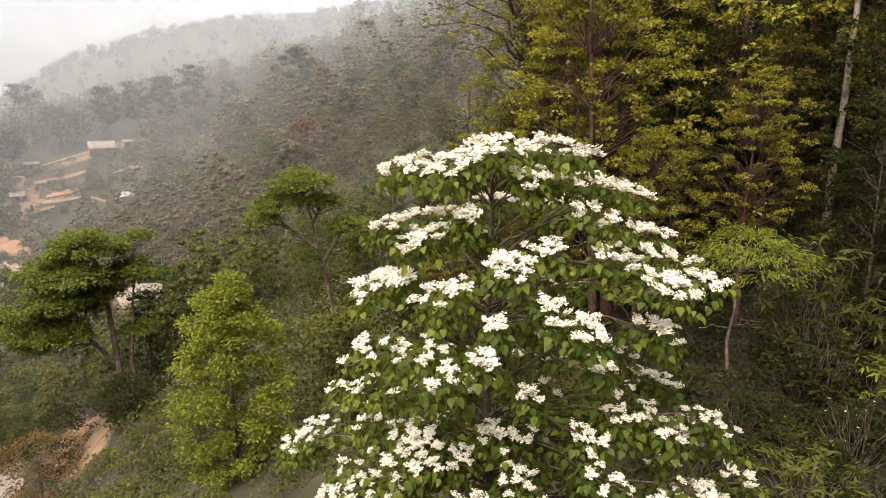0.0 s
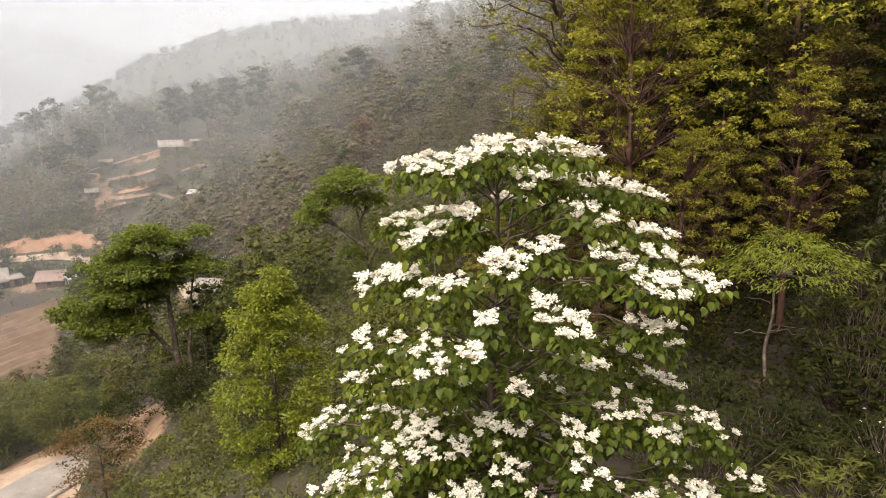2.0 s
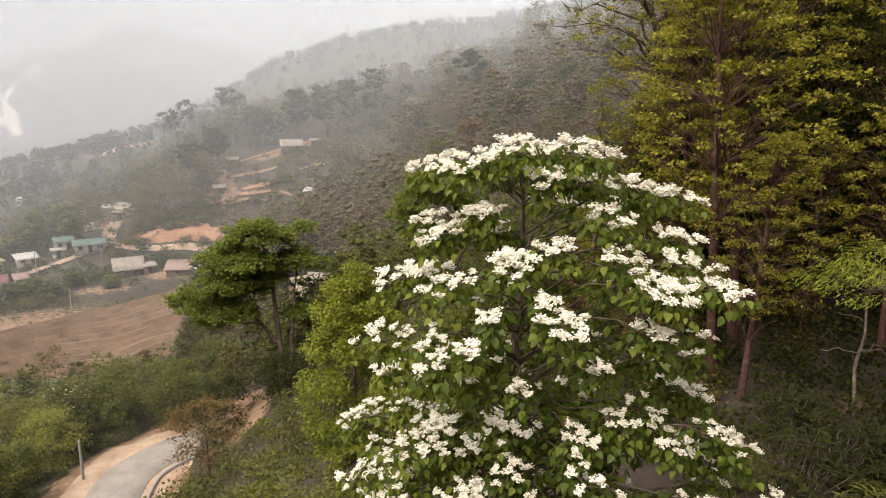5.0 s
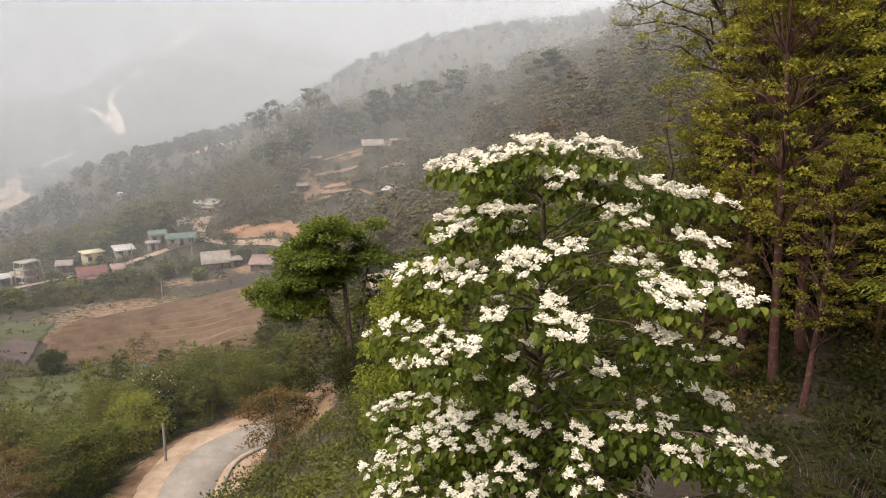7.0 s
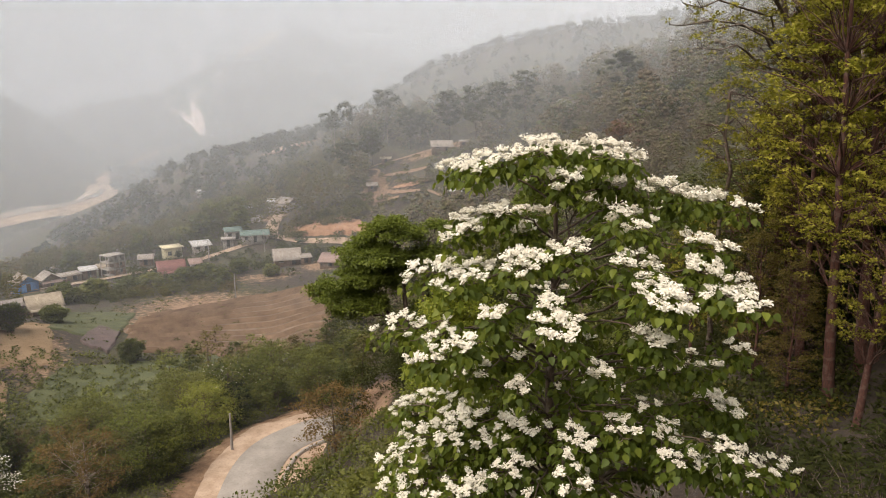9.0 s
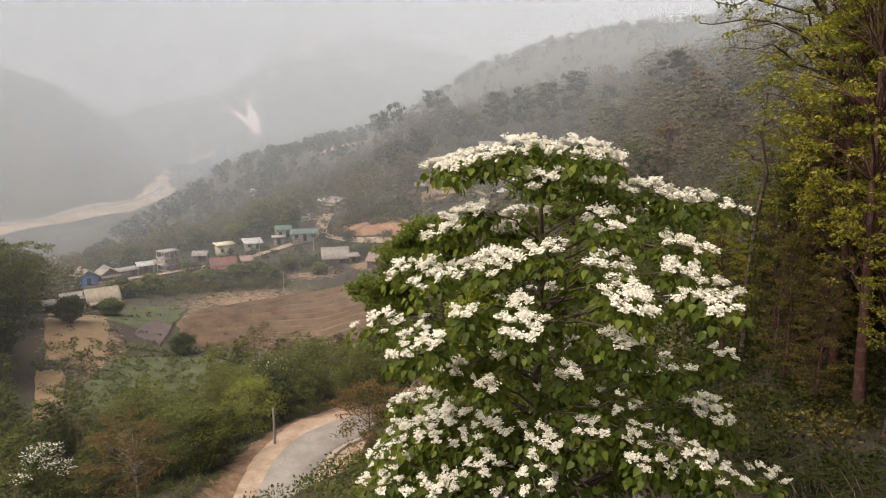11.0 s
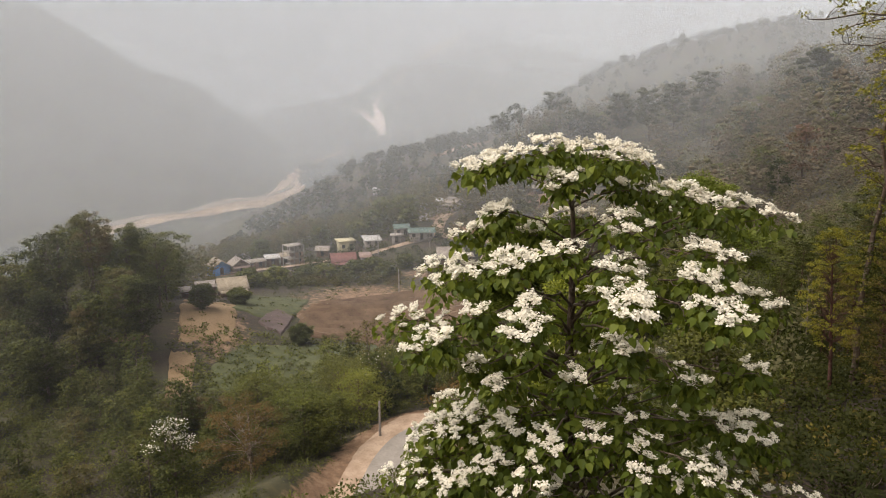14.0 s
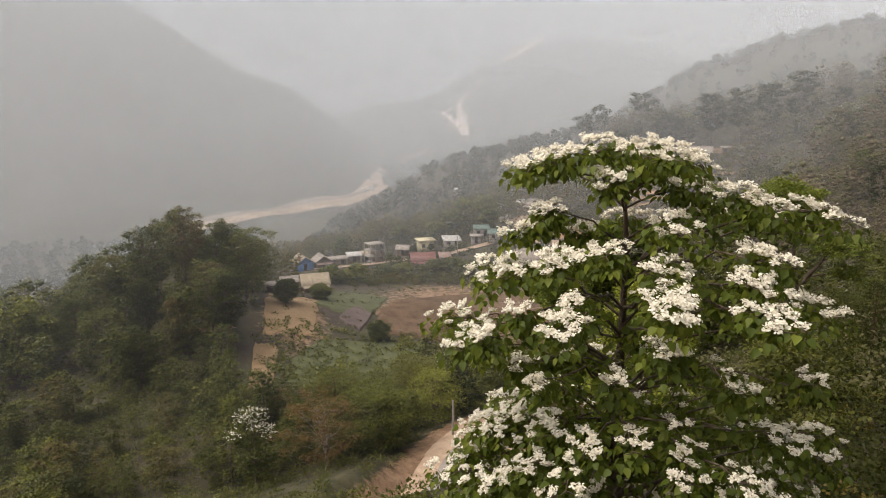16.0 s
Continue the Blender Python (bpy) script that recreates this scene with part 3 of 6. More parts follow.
def tree_geo(seed, h, crown_w, crown_from=0.4, clumps=40, per=60, leaf=0.14, shape=SIMPLE, trunk=0.12, lean=(0, 0), flat=0.5,
             profile="round", clump_r=0.55, droop=0.25, sides=7, wob=0.03, forks=0, twigs=True, roll=0.6, core=0, inner=0.8):
    """Wood and leaves of one tree, its foot at the origin."""
    rng = np.random.default_rng(seed)
    wood, leaf_g = Geo(), Geo()
    top = np.array((lean[0], lean[1], h * 0.93))
    n = 9
    t = np.linspace(0, 1, n)
    path = np.outer(t, top)
    path[1:, :2] += np.cumsum(rng.normal(0, wob * h / n, (n - 1, 2)), 0)
    path[0, 2] = -0.6
    tube(wood, path, trunk * (1.25 - 1.1 * t ** 0.8) + 0.01, sides)
    axes = [path]
    for k in range(forks):
        i = rng.integers(2, 4)
        a = rng.uniform(0, 2 * math.pi)
        end = path[-2] + np.array((math.cos(a), math.sin(a), 0)) * crown_w * 0.3
        p2 = bend(path[i], end, rng, 7, 0.1, 0.02)
        tube(wood, p2, trunk * np.linspace(0.7, 0.15, 7), sides - 1)
        axes.append(p2)
    for k in range(clumps):
        q = (k + rng.random()) / clumps
        zf = crown_from + (1 - crown_from) * (1 - (1 - q) ** 1.15)
        if profile == "round":
            rr = math.sqrt(max(0.03, 1 - (2 * (zf - crown_from) / (1 - crown_from) - 1) ** 2))
            rr = rr * 0.9 + 0.1
        elif profile == "umbrella":
            rr = 0.35 + 0.65 * ((zf - crown_from) / (1 - crown_from)) ** 0.5
            rr *= math.sqrt(max(0.1, 1 - max(0, (zf - 0.8) / 0.25) ** 2))
        elif profile == "tall":
            x = (zf - crown_from) / (1 - crown_from)
            rr = min(1, 0.45 + x * 1.8) * math.sqrt(max(0.04, 1 - x ** 2.4))
        else:
            rr = 1 - 0.75 * (zf - crown_from) / (1 - crown_from)
        a = k * 2.39996 + rng.normal(0, 0.5)
        rad = crown_w * 0.5 * rr * math.sqrt(rng.uniform(0.12, 1.0)) * (1 + 0.18 * math.sin(a * 2 + seed))
        ax = axes[k % len(axes)]
        zc = zf * h
        j = int(np.clip(np.searchsorted(ax[:, 2], zc - rad * 0.4) - 1, 1, len(ax) - 2))
        c = np.array((np.interp(zc, ax[:, 2], ax[:, 0]) + math.cos(a) * rad, np.interp(zc, ax[:, 2], ax[:, 1]) + math.sin(a) * rad, zc + rng.normal(0, 0.15)))
        if twigs:
            p = bend(ax[j], c, rng, 5, 0.08, 0.05)
            tube(wood, p, np.linspace(max(0.010, trunk * 0.18), 0.005, 5), 4)
        cr = clump_r * rng.uniform(0.7, 1.35)
        if core:
            lump(leaf_g, rng, c, cr * inner, flat * 1.1, core)
        if per:
            clump_leaves(leaf_g, rng, c, cr, flat, max(6, int(per * (cr / clump_r) ** 2)), leaf, shape, droop, roll)
    return wood, leaf_g


def tree_thing(name, geo, bark, leaf_mat, label, m, cat="tree", group=""):
    e = new(name)
    part("trunk", geo[0].mesh("trunk", bark, True), e)
    if geo[1].n:
        part("crown", geo[1].mesh("crown", leaf_mat), e)
    e.matrix_world = m
    return tagged(e, label, cat, group)


def place(x, y, rot=0.0, s=1.0, dz=0.0):
    return Matrix.LocRotScale((x, y, ground_z(x, y) + dz), Euler((0, 0, rot)), (s, s, s))


# --- the flowering tree in the foreground
HEART_LEAF = (np.array([(0, 0, 0), (-.28, .03, .05), (-.41, .33, .06), (-.24, .72, -.02), (0, 1.04, -.2), (.24, .72, -.02), (.41, .33, .06), (.28, .03, .05), (0, .45, -.05)]),
              np.array([(0, 8, 1), (1, 8, 2), (2, 8, 3), (3, 8, 4), (4, 8, 5), (5, 8, 6), (6, 8, 7), (7, 8, 0)]))


def flower_cluster_mesh(seed):
    """A loose, flat-topped head of several sprays of five-petalled flowers."""
    rng = np.random.default_rng(seed)
    P, N, middle = [], [], []
    stretch = rng.uniform(0.75, 1.35)
    for s in range(rng.integers(5, 8)):
        a, q = s * 2.39996 + seed, math.sqrt((s + 0.25) / 6)
        c = np.array((math.cos(a) * q * 0.068 * stretch, math.sin(a) * q * 0.068 / stretch, rng.normal(0, 0.012) - 0.02 * q))
        n = rng.integers(8, 13)
        b = rng.uniform(0, 6.28) + np.arange(n) * 2.39996
        rr = 0.033 * np.sqrt((np.arange(n) + 0.3) / n)
        middle.append(c)
        P.append(c + np.stack([np.cos(b) * rr, np.sin(b) * rr, rng.normal(0.004, 0.010, n)], -1))
        N.append(np.stack([np.cos(b) * rr * 9, np.sin(b) * rr * 9, np.full(n, 0.7)], -1) + rng.normal(0, 0.33, (n, 3)))
    P, N = np.concatenate(P), np.concatenate(N)
    n = len(P)
    N /= np.linalg.norm(N, axis=1)[:, None]
    X = np.cross(N, (0.3, 0.9, 0.1))
    X /= np.linalg.norm(X, axis=1)[:, None]
    Y = np.cross(N, X)
    L = rng.uniform(0.010, 0.0165, n)[:, None]
    a0 = rng.uniform(0, 6.28, n)
    g = Geo()
    quad = np.arange(n * 4).reshape(n, 4)[:, (0, 3, 2, 1)]
    for k in range(5):
        b = (a0 + k * 1.2566)[:, None]
        D = X * np.cos(b) + Y * np.sin(b)
        E = np.cross(N, D)
        v = np.stack([P, P + D * L * .6 + E * L * .40 + N * .004, P + D * L + N * .002, P + D * L * .6 - E * L * .40 + N * .004], 1)
        g.add(v.reshape(-1, 3), quad)
    lump(g, rng, np.array((0, 0, -0.042)), 0.022, 0.8, 1)
    for c in middle:
        lump(g, rng, c - (0, 0, 0.016), 0.020, 0.5, 1)
        tube(g, [(0, 0, -0.05), c * 0.6 - (0, 0, 0.03), c - (0, 0, 0.012)], [0.004, 0.003, 0.003], 3)
    return g.packed()


CLUSTERS = [flower_cluster_mesh(s) for s in range(9)]
# boughs of the flowering tree, storey by storey: end (x, y, z) and spread of its flower pad
TOP_BOUGHS = ((-.03, .50, -.70, .34), (.72, .72, -.74, .34), (-.62, .30, -.86, .30), (-1.18, .82, -.94, .33), (.24, .45, -1.01, .20),
              (.10, 1.35, -.80, .34), (.60, 1.60, -.86, .28), (-.52, 1.45, -.88, .30), (.05, 2.15, -1.0, .32), (-.6, 2.1, -1.15, .24))
SHOULDER_BOUGHS = ((.78, 1.35, -1.14, .25), (1.35, 1.50, -1.20, .30), (1.72, 2.22, -1.36, .42), (1.05, .47, -1.42, .30), (1.68, .95, -1.68, .22), (-1.38, 1.45, -1.66, .24),
                   (-.98, .50, -1.64, .26), (-.34, .80, -1.67, .14), (1.15, 2.9, -1.6, .40), (.2, 3.1, -1.6, .40), (-.9, 2.8, -1.75, .36), (-.45, .28, -1.36, .12))
MIDDLE_BOUGHS = ((.38, .20, -1.70, .24), (-.05, -.12, -1.83, .27), (-.74, -.18, -2.07, .30), (-1.45, .50, -2.14, .28), (1.15, .07, -1.79, .24), (1.82, .56, -1.88, .26), (2.02, .24, -2.05, .28),
                 (1.44, -.48, -1.93, .22), (.33, -.28, -2.13, .12), (.55, -.76, -2.21, .24), (-.21, -.42, -2.30, .10), (1.37, -.32, -2.37, .18), (-1.5, 1.9, -2.4, .35), (1.9, 1.9, -2.3, .3))
INNER_BOUGHS = ((-.36, -.84, -2.49, .13), (-.71, -.74, -2.68, .16), (-.98, -.39, -2.58, .26), (-1.48, -.26, -2.62, .30), (2.02, 1.38, -2.90, .18), (-1.62, .62, -3.31, .16),
                (.85, -.30, -2.78, .12), (.1, -.55, -2.95, .12), (-.5, -.1, -3.05, .12), (1.75, .35, -2.75, .14), (1.2, 3.0, -2.8, .4), (-.6, 3.2, -2.9, .4))
LOW_BOUGHS = ((1.49, 1.26, -3.17, .22), (1.95, 1.05, -3.46, .22), (1.40, .10, -3.31, .22), (1.09, -.35, -3.30, .18), (.71, -.57, -3.40, .20), (.76, -.89, -3.60, .20), (1.60, -.25, -3.45, .20),
              (2.05, -.07, -3.42, .20), (2.34, .05, -3.66, .22), (-.20, .08, -3.63, .16), (-1.0, .26, -3.89, .22), (-.99, .68, -4.0, .20), (-1.25, .05, -4.01, .22), (-.49, .20, -3.98, .18))
FOOT_BOUGHS = ((-2.45, 2.48, -4.66, .28), (-2.72, 2.26, -4.82, .28), (-2.2, .9, -4.97, .28), (0.0, -.55, -3.85, .22), (.35, -.92, -4.05, .26), (-.62, -.5, -4.25, .26), (-1.35, -.3, -4.5, .28),
               (1.3, -.85, -4.0, .26), (1.95, -.55, -4.05, .26), (-1.75, .5, -4.5, .26), (.9, -1.2, -4.4, .3), (-.1, -1.0, -4.5, .3))


def tung_tree():
    e = new("flowering_tree")
    base = np.array((-0.12, 1.40, ground_z(-0.12, 1.40)))
    rng = np.random.default_rng(11)
    e.matrix_world = Matrix.Translation(base)
    wood = Geo()
    zt = -0.95 - base[2]
    path = np.array([(0.2, -0.1, -0.5), (0.15, -0.06, 1.0), (0.05, 0.0, 2.4), (0.0, 0.03, 3.6), (-0.02, 0.05, 4.6), (0.02, -0.03, zt - 0.9), (0.0, -0.15, zt)])
    path = spline(path, 0.3)
    tube(wood, path, np.linspace(0.125, 0.016, len(path)), 9)
    part("trunk", wood.mesh("trunk", BARK, True), e, "slim brown trunk")
    clusters = [c.mesh("flower_head", PETAL) for c in CLUSTERS]
    boughs = [(np.array(b[:3]) - base, b[3], 1.0) for b in TOP_BOUGHS + SHOULDER_BOUGHS + MIDDLE_BOUGHS + INNER_BOUGHS + LOW_BOUGHS + FOOT_BOUGHS]
    # the wide skirt of the crown, fuller towards the valley side
    for i in range(46):
        az = i * 2.39996
        z = -3.55 - 1.7 * ((i + 0.5) / 46) + rng.normal(0, 0.08)
        R = 1.5 + 0.75 * (-3.0 - z) + 0.6 * max(0, math.cos(az + 0.61)) - 0.55 * max(0, math.cos(az - 4.01)) ** 2
        R *= rng.uniform(0.72, 1.0)
        boughs.append((np.array((math.cos(az) * R, math.sin(az) * R, z - base[2])), rng.uniform(0.16, 0.30), 0.85))
    # leafy boughs without bloom inside the crown
    for i in range(30):
        az = i * 2.39996 + 1.0
        z = -2.2 - 2.9 * ((i + 0.5) / 30) ** 0.7
        R = (0.45 + 0.34 * (-1.0 - z)) * rng.uniform(0.55, 1.0)
        boughs.append((np.array((math.cos(az) * R, math.sin(az) * R, z - base[2] - 0.1)), rng.uniform(0.2, 0.34), 0.12))
    shown = 0
    for tip, spread, bloom in boughs:
        R = math.hypot(tip[0], tip[1])
        az = math.atan2(tip[1], tip[0])
        out = np.array((math.cos(az), math.sin(az), 0.0))
        za = min(tip[2] - 0.30 * R - 0.12 + rng.normal(0, 0.06), zt - 0.35)
        foot = np.array((np.interp(za, path[:, 2], path[:, 0]), np.interp(za, path[:, 2], path[:, 1]), za))
        limb = bend(foot, tip - (0, 0, 0.05), rng, 8, 0.10, 0.018)
        bw = Geo()
        tube(bw, limb, np.linspace(0.008 + 0.006 * R, 0.004, 8), 6)
        n = max(3, int(round(3 + spread * (26 if tip[2] + base[2] > -2.4 else 16))))
        tips = []
        for k in range(n):
            a, q = k * 2.39996 + az, math.sqrt((k + 0.3) / n)
            along, across = (math.cos(a - az) * q - 0.45) * spread * 1.2, math.sin(a - az) * q * spread * 0.95
            end = tip + out * along + np.array((-out[1], out[0], 0)) * across
            end[2] += -0.20 * along - 0.22 * q * q * spread + rng.normal(0, 0.022)
            j = 7 if along > 0 else 6 if q < 0.8 else 5
            tube(bw, bend(limb[j], end - (0, 0, 0.04), rng, 4, -0.08, 0.04), np.linspace(0.006, 0.003, 4), 4)
            tips.append(end)
        br = part("branch", bw.mesh("branch", BARK, True), e)
        fol, rest = Geo(), Geo()
        for p in tips:
            m_ = rng.integers(10, 15)
            a = rng.uniform(0, 6.28) + np.arange(m_) * 2.39996
            ring = np.stack([np.cos(a), np.sin(a), np.zeros(m_)], -1)
            dirs = ring + np.stack([np.zeros(m_), np.zeros(m_), rng.uniform(-2.0, -0.35, m_)], -1)
            pos = p + ring * rng.uniform(0.03, 0.12, m_)[:, None] + np.stack([np.zeros(m_), np.zeros(m_), rng.uniform(-0.20, -0.03, m_)], -1)
            leaves(fol, rng, pos, dirs, rng.uniform(0.055, 0.105, m_), HEART_LEAF, 0.4)
            if rng.random() < bloom * 0.93:
                axis = Vector((-out[1], out[0], 0))
                m = Matrix.Translation(Vector(p) + Vector((0, 0, 0.05)) + Vector(out) * 0.03) @ Matrix.Rotation(float(rng.uniform(-0.05, 0.5)), 4, axis) @ Matrix.LocRotScale(None, Euler((rng.normal(0, .22), rng.normal(0, .22), rng.uniform(0, 6.28))), Vector((1, 1, 1)) * float(rng.uniform(0.72, 1.2) if tip[2] + base[2] > -2.4 else rng.uniform(0.65, 1.05)))
                if p[1] < 1.0 and shown < 330:
                    part("flower_head", clusters[rng.integers(0, 9)], br, m=m)
                    shown += 1
                else:
                    rest.join(CLUSTERS[int(rng.integers(0, 9))], m)
        # leaves along the outer half of the limb
        n = int(20 * R + 6)
        q = rng.uniform(3.0, 7, n)
        j = np.minimum(6, q.astype(int))
        p = limb[j] + (limb[j + 1] - limb[j]) * (q - j)[:, None]
        dd = rng.normal(0, 1, (n, 3)) * (1, 1, 0.4) + (0, 0, -0.6)
        leaves(fol, rng, p + dd * 0.06, dd, rng.uniform(0.06, 0.12, n), HEART_LEAF, 0.5)
        tagged(part("foliage", fol.mesh("foliage", LEAF_TUNG), br, "broad drooping green leaves"), kind="stuff")
        if rest.n:
            tagged(part("blossom", rest.mesh("blossom", PETAL), br, "flat white flower heads"), kind="stuff")
    return tagged(e, "tung tree in full white bloom with tiered branches", "tree")


tung_tree()

# --- named trees of the middle distance
tree_thing("bright_tree", tree_geo(3, 7.4, 3.7, 0.02, 190, 150, 0.105, SIMPLE, 0.09, (0.2, 0.1), 0.7, "tall", 0.36, 0.1), BARK, LEAF_BRIGHT,
           "slender bushy tree with fresh yellow-green leaves", place(-7.2, 14.6, 0.4, 1.0, -0.8))


def pad_tree(name, x, y, stems, pads, leaf, per, clump, mat, label, seed, bark=None, trunk=0.14, shape=SIMPLE, droop=0.1):
    """A tree of clear stems whose boughs carry separate rounded pads of leaves; stems and pads (centre, half-width, half-height) are given from the foot."""
    rng = np.random.default_rng(seed)
    e = new(name)
    wood, fol, lines = Geo(), Geo(), []
    for k, st in enumerate(stems):
        line = spline(st, 0.6)
        line[1:-1, :2] += rng.normal(0, 0.05, (len(line) - 2, 2))
        tube(wood, line, trunk * (1 if k == 0 else 0.65) * np.linspace(1.1, 0.25, len(line)), 7)
        lines.append(line)
    joined = np.concatenate(lines)
    for cx, cy, cz, rx, rz in pads:
        c = np.array((cx, cy, cz))
        low = joined[joined[:, 2] < cz - 0.25 * rx]
        a = low[np.argmin(np.linalg.norm(low - c, axis=1))] if len(low) else joined[0]
        limb = bend(a, c - (0, 0, rz * 0.5), rng, 7, 0.08, 0.035)
        tube(wood, limb, np.linspace(trunk * 0.38, 0.02, 7), 5)
        n = max(6, int(rx * rx * 9 / (clump * clump) * 0.5))
        for k in range(n):
            q, az = math.sqrt((k + 0.5) / n), k * 2.39996
            p = c + np.array((math.cos(az) * q * rx, math.sin(az) * q * rx, rz * (0.9 - 1.3 * q * q) + rng.normal(0, 0.22 * rz)))
            p += rng.normal(0, 0.12 * rx, 3) * (1, 1, 0.3)
            if k % 2 == 0:
                tube(wood, bend(limb[rng.integers(3, 7)], p, rng, 4, 0.05, 0.04), np.linspace(0.025, 0.008, 4), 4)
            clump_leaves(fol, rng, p, clump * rng.uniform(0.65, 1.2), 0.5, per, leaf, shape, droop, 0.45)
    part("trunk", wood.mesh("trunk", bark or BARK, True), e)
    part("crown", fol.mesh("crown", mat), e)
    e.matrix_world = place(x, y)
    return tagged(e, label, "tree")


pad_tree("broad_tree", -20.9, 37.4, (((0, 0, -.5), (-.1, .1, 3), (-.4, .3, 6.5), (-.8, .5, 9.0), (-1.2, .5, 11.0)), ((.5, .3, -.5), (.6, .6, 3.5), (.7, 1.0, 6.5), (.6, 1.6, 9.6)), ((-.4, .2, 3.6), (-2.0, 0, 5.5), (-3.8, -.4, 6.8), (-5.6, -.7, 6.9))),
         ((-1.6, .6, 11.2, 2.3, .9), (-3.5, .1, 9.6, 2.0, .8), (.7, 1.8, 9.3, 1.7, .7), (-3.0, 0, 7.4, 1.9, .8), (-4.4, -.5, 5.4, 1.6, .7), (-1.0, .8, 8.4, 1.3, .6), (-6.4, -.8, 6.8, 1.2, .5), (.9, 1.4, 5.6, 1.0, .45), (1.1, 2.2, 11.6, .7, .35), (-7.4, -.6, 6.2, .7, .35),
          (-3.0, -1.3, 8.2, 1.9, .8), (-4.6, -1.5, 6.4, 1.6, .7), (-1.4, -1.2, 9.6, 1.6, .7), (-2.4, -1.4, 6.2, 1.4, .6)),
         0.21, 105, 0.55, LEAF_LIVELY, "tall broad-crowned green tree with two bare trunks", 5, trunk=0.26)
pad_tree("flat_crowned_tree", -5.0, 24.4, (((0, 0, -.5), (-.2, 0, 2.5), (-.6, -.2, 5), (-1.0, -.3, 7.2)), ((-.5, -.2, 4.6), (.1, -.1, 5.6), (.5, 0, 6.4)), ((-.7, -.2, 5.4), (-1.8, -.5, 6.4), (-2.6, -.7, 7.0))),
         ((-1.3, -.4, 8.3, 1.25, .5), (-2.1, -.6, 7.5, 1.1, .45), (-.5, -.1, 7.4, .9, .4), (-2.9, -.8, 6.8, .7, .3), (.7, 0, 6.3, .95, .45), (1.1, .2, 5.3, .6, .3), (-1.2, -.3, 5.0, .6, .3)),
         0.12, 62, 0.32, LEAF_LIVELY, "crooked tree with flat green leaf pads", 8)
for i, (x, y, h, w) in enumerate(((-24.6, 35.6, 4.2, 6.0), (-19.6, 34.6, 2.6, 4.0), (-9.2, 20.0, 2.4, 4.0), (-4.4, 20.0, 3.0, 3.4))):
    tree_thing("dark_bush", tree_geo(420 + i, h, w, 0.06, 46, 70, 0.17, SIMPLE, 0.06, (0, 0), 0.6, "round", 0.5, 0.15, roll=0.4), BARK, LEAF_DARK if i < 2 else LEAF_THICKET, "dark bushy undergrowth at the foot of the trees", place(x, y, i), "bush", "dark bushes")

WOODS = [tree_geo(40 + s, 9.0, 5.6 + (s % 3), 0.14, 36, 34, 0.32, SIMPLE, 0.14, (0, 0), 0.6, ("round", "tall", "round", "umbrella")[s % 4], 0.95, 0.1, sides=4, twigs=False, roll=0.35, core=1, inner=0.5) for s in range(8)]
MID_WOODS = [tree_geo(50 + s, 9.0, 5.6 + (s % 3) * 0.6, 0.12, 30, 15, 0.36, SIMPLE, 0.14, (0, 0), 0.6, ("round", "tall", "round", "umbrella")[s % 4], 0.85, 0.1, sides=3, twigs=False, roll=0.35, core=1, inner=0.55)[1].packed() for s in range(8)]
FAR_WOODS = [tree_geo(60 + s, 9.0, 6.5 + (s % 2), 0.1, 9, 0, 1.0, SIMPLE, 0.14, (0, 0), 0.75, ("round", "tall")[s % 2], 1.9, 0.1, sides=3, twigs=False, roll=0.3, core=1, inner=1.0)[1].packed() for s in range(6)]


def clear_of_things(x, y, phi, r):
    """Whether tall growth may stand there: not on roads, fields, meadows, the village or the cut slopes."""
    if r < 100 and float(road_distance(np.array([x]), np.array([y]))[0][0]) < 7.0:
        return False
    if 33.5 < phi < 57 and 104 < r < 184 and r > 104 + (phi - 33.5) * 0.0:
        return False
    if 54 < phi < 64.5 and 88 < r < 160 and phi < 66 - (r - 88) * 0.09:
        return False
    if 30.5 < phi < 60 and 184 < r < (223 if phi < 37.5 else 240):
        return False
    if 22.5 < phi < 31.5 and 251 < r < 268 or 23.5 < phi < 31.5 and 227 < r < 241:
        return False
    if 21.5 < phi < 27.5 and 84 < r < 122:
        return False
    if 49.5 < phi < 62 and 88 < r < 118:
        return False
    if 22 < phi < 31.5 and 205 < r < 272:
        return noise.noise(Vector((x * 0.08, y * 0.08, 3.3))) > 0.08
    if phi > 34 and r < 62 or phi > 25 and r < 46:
        return False
    return True


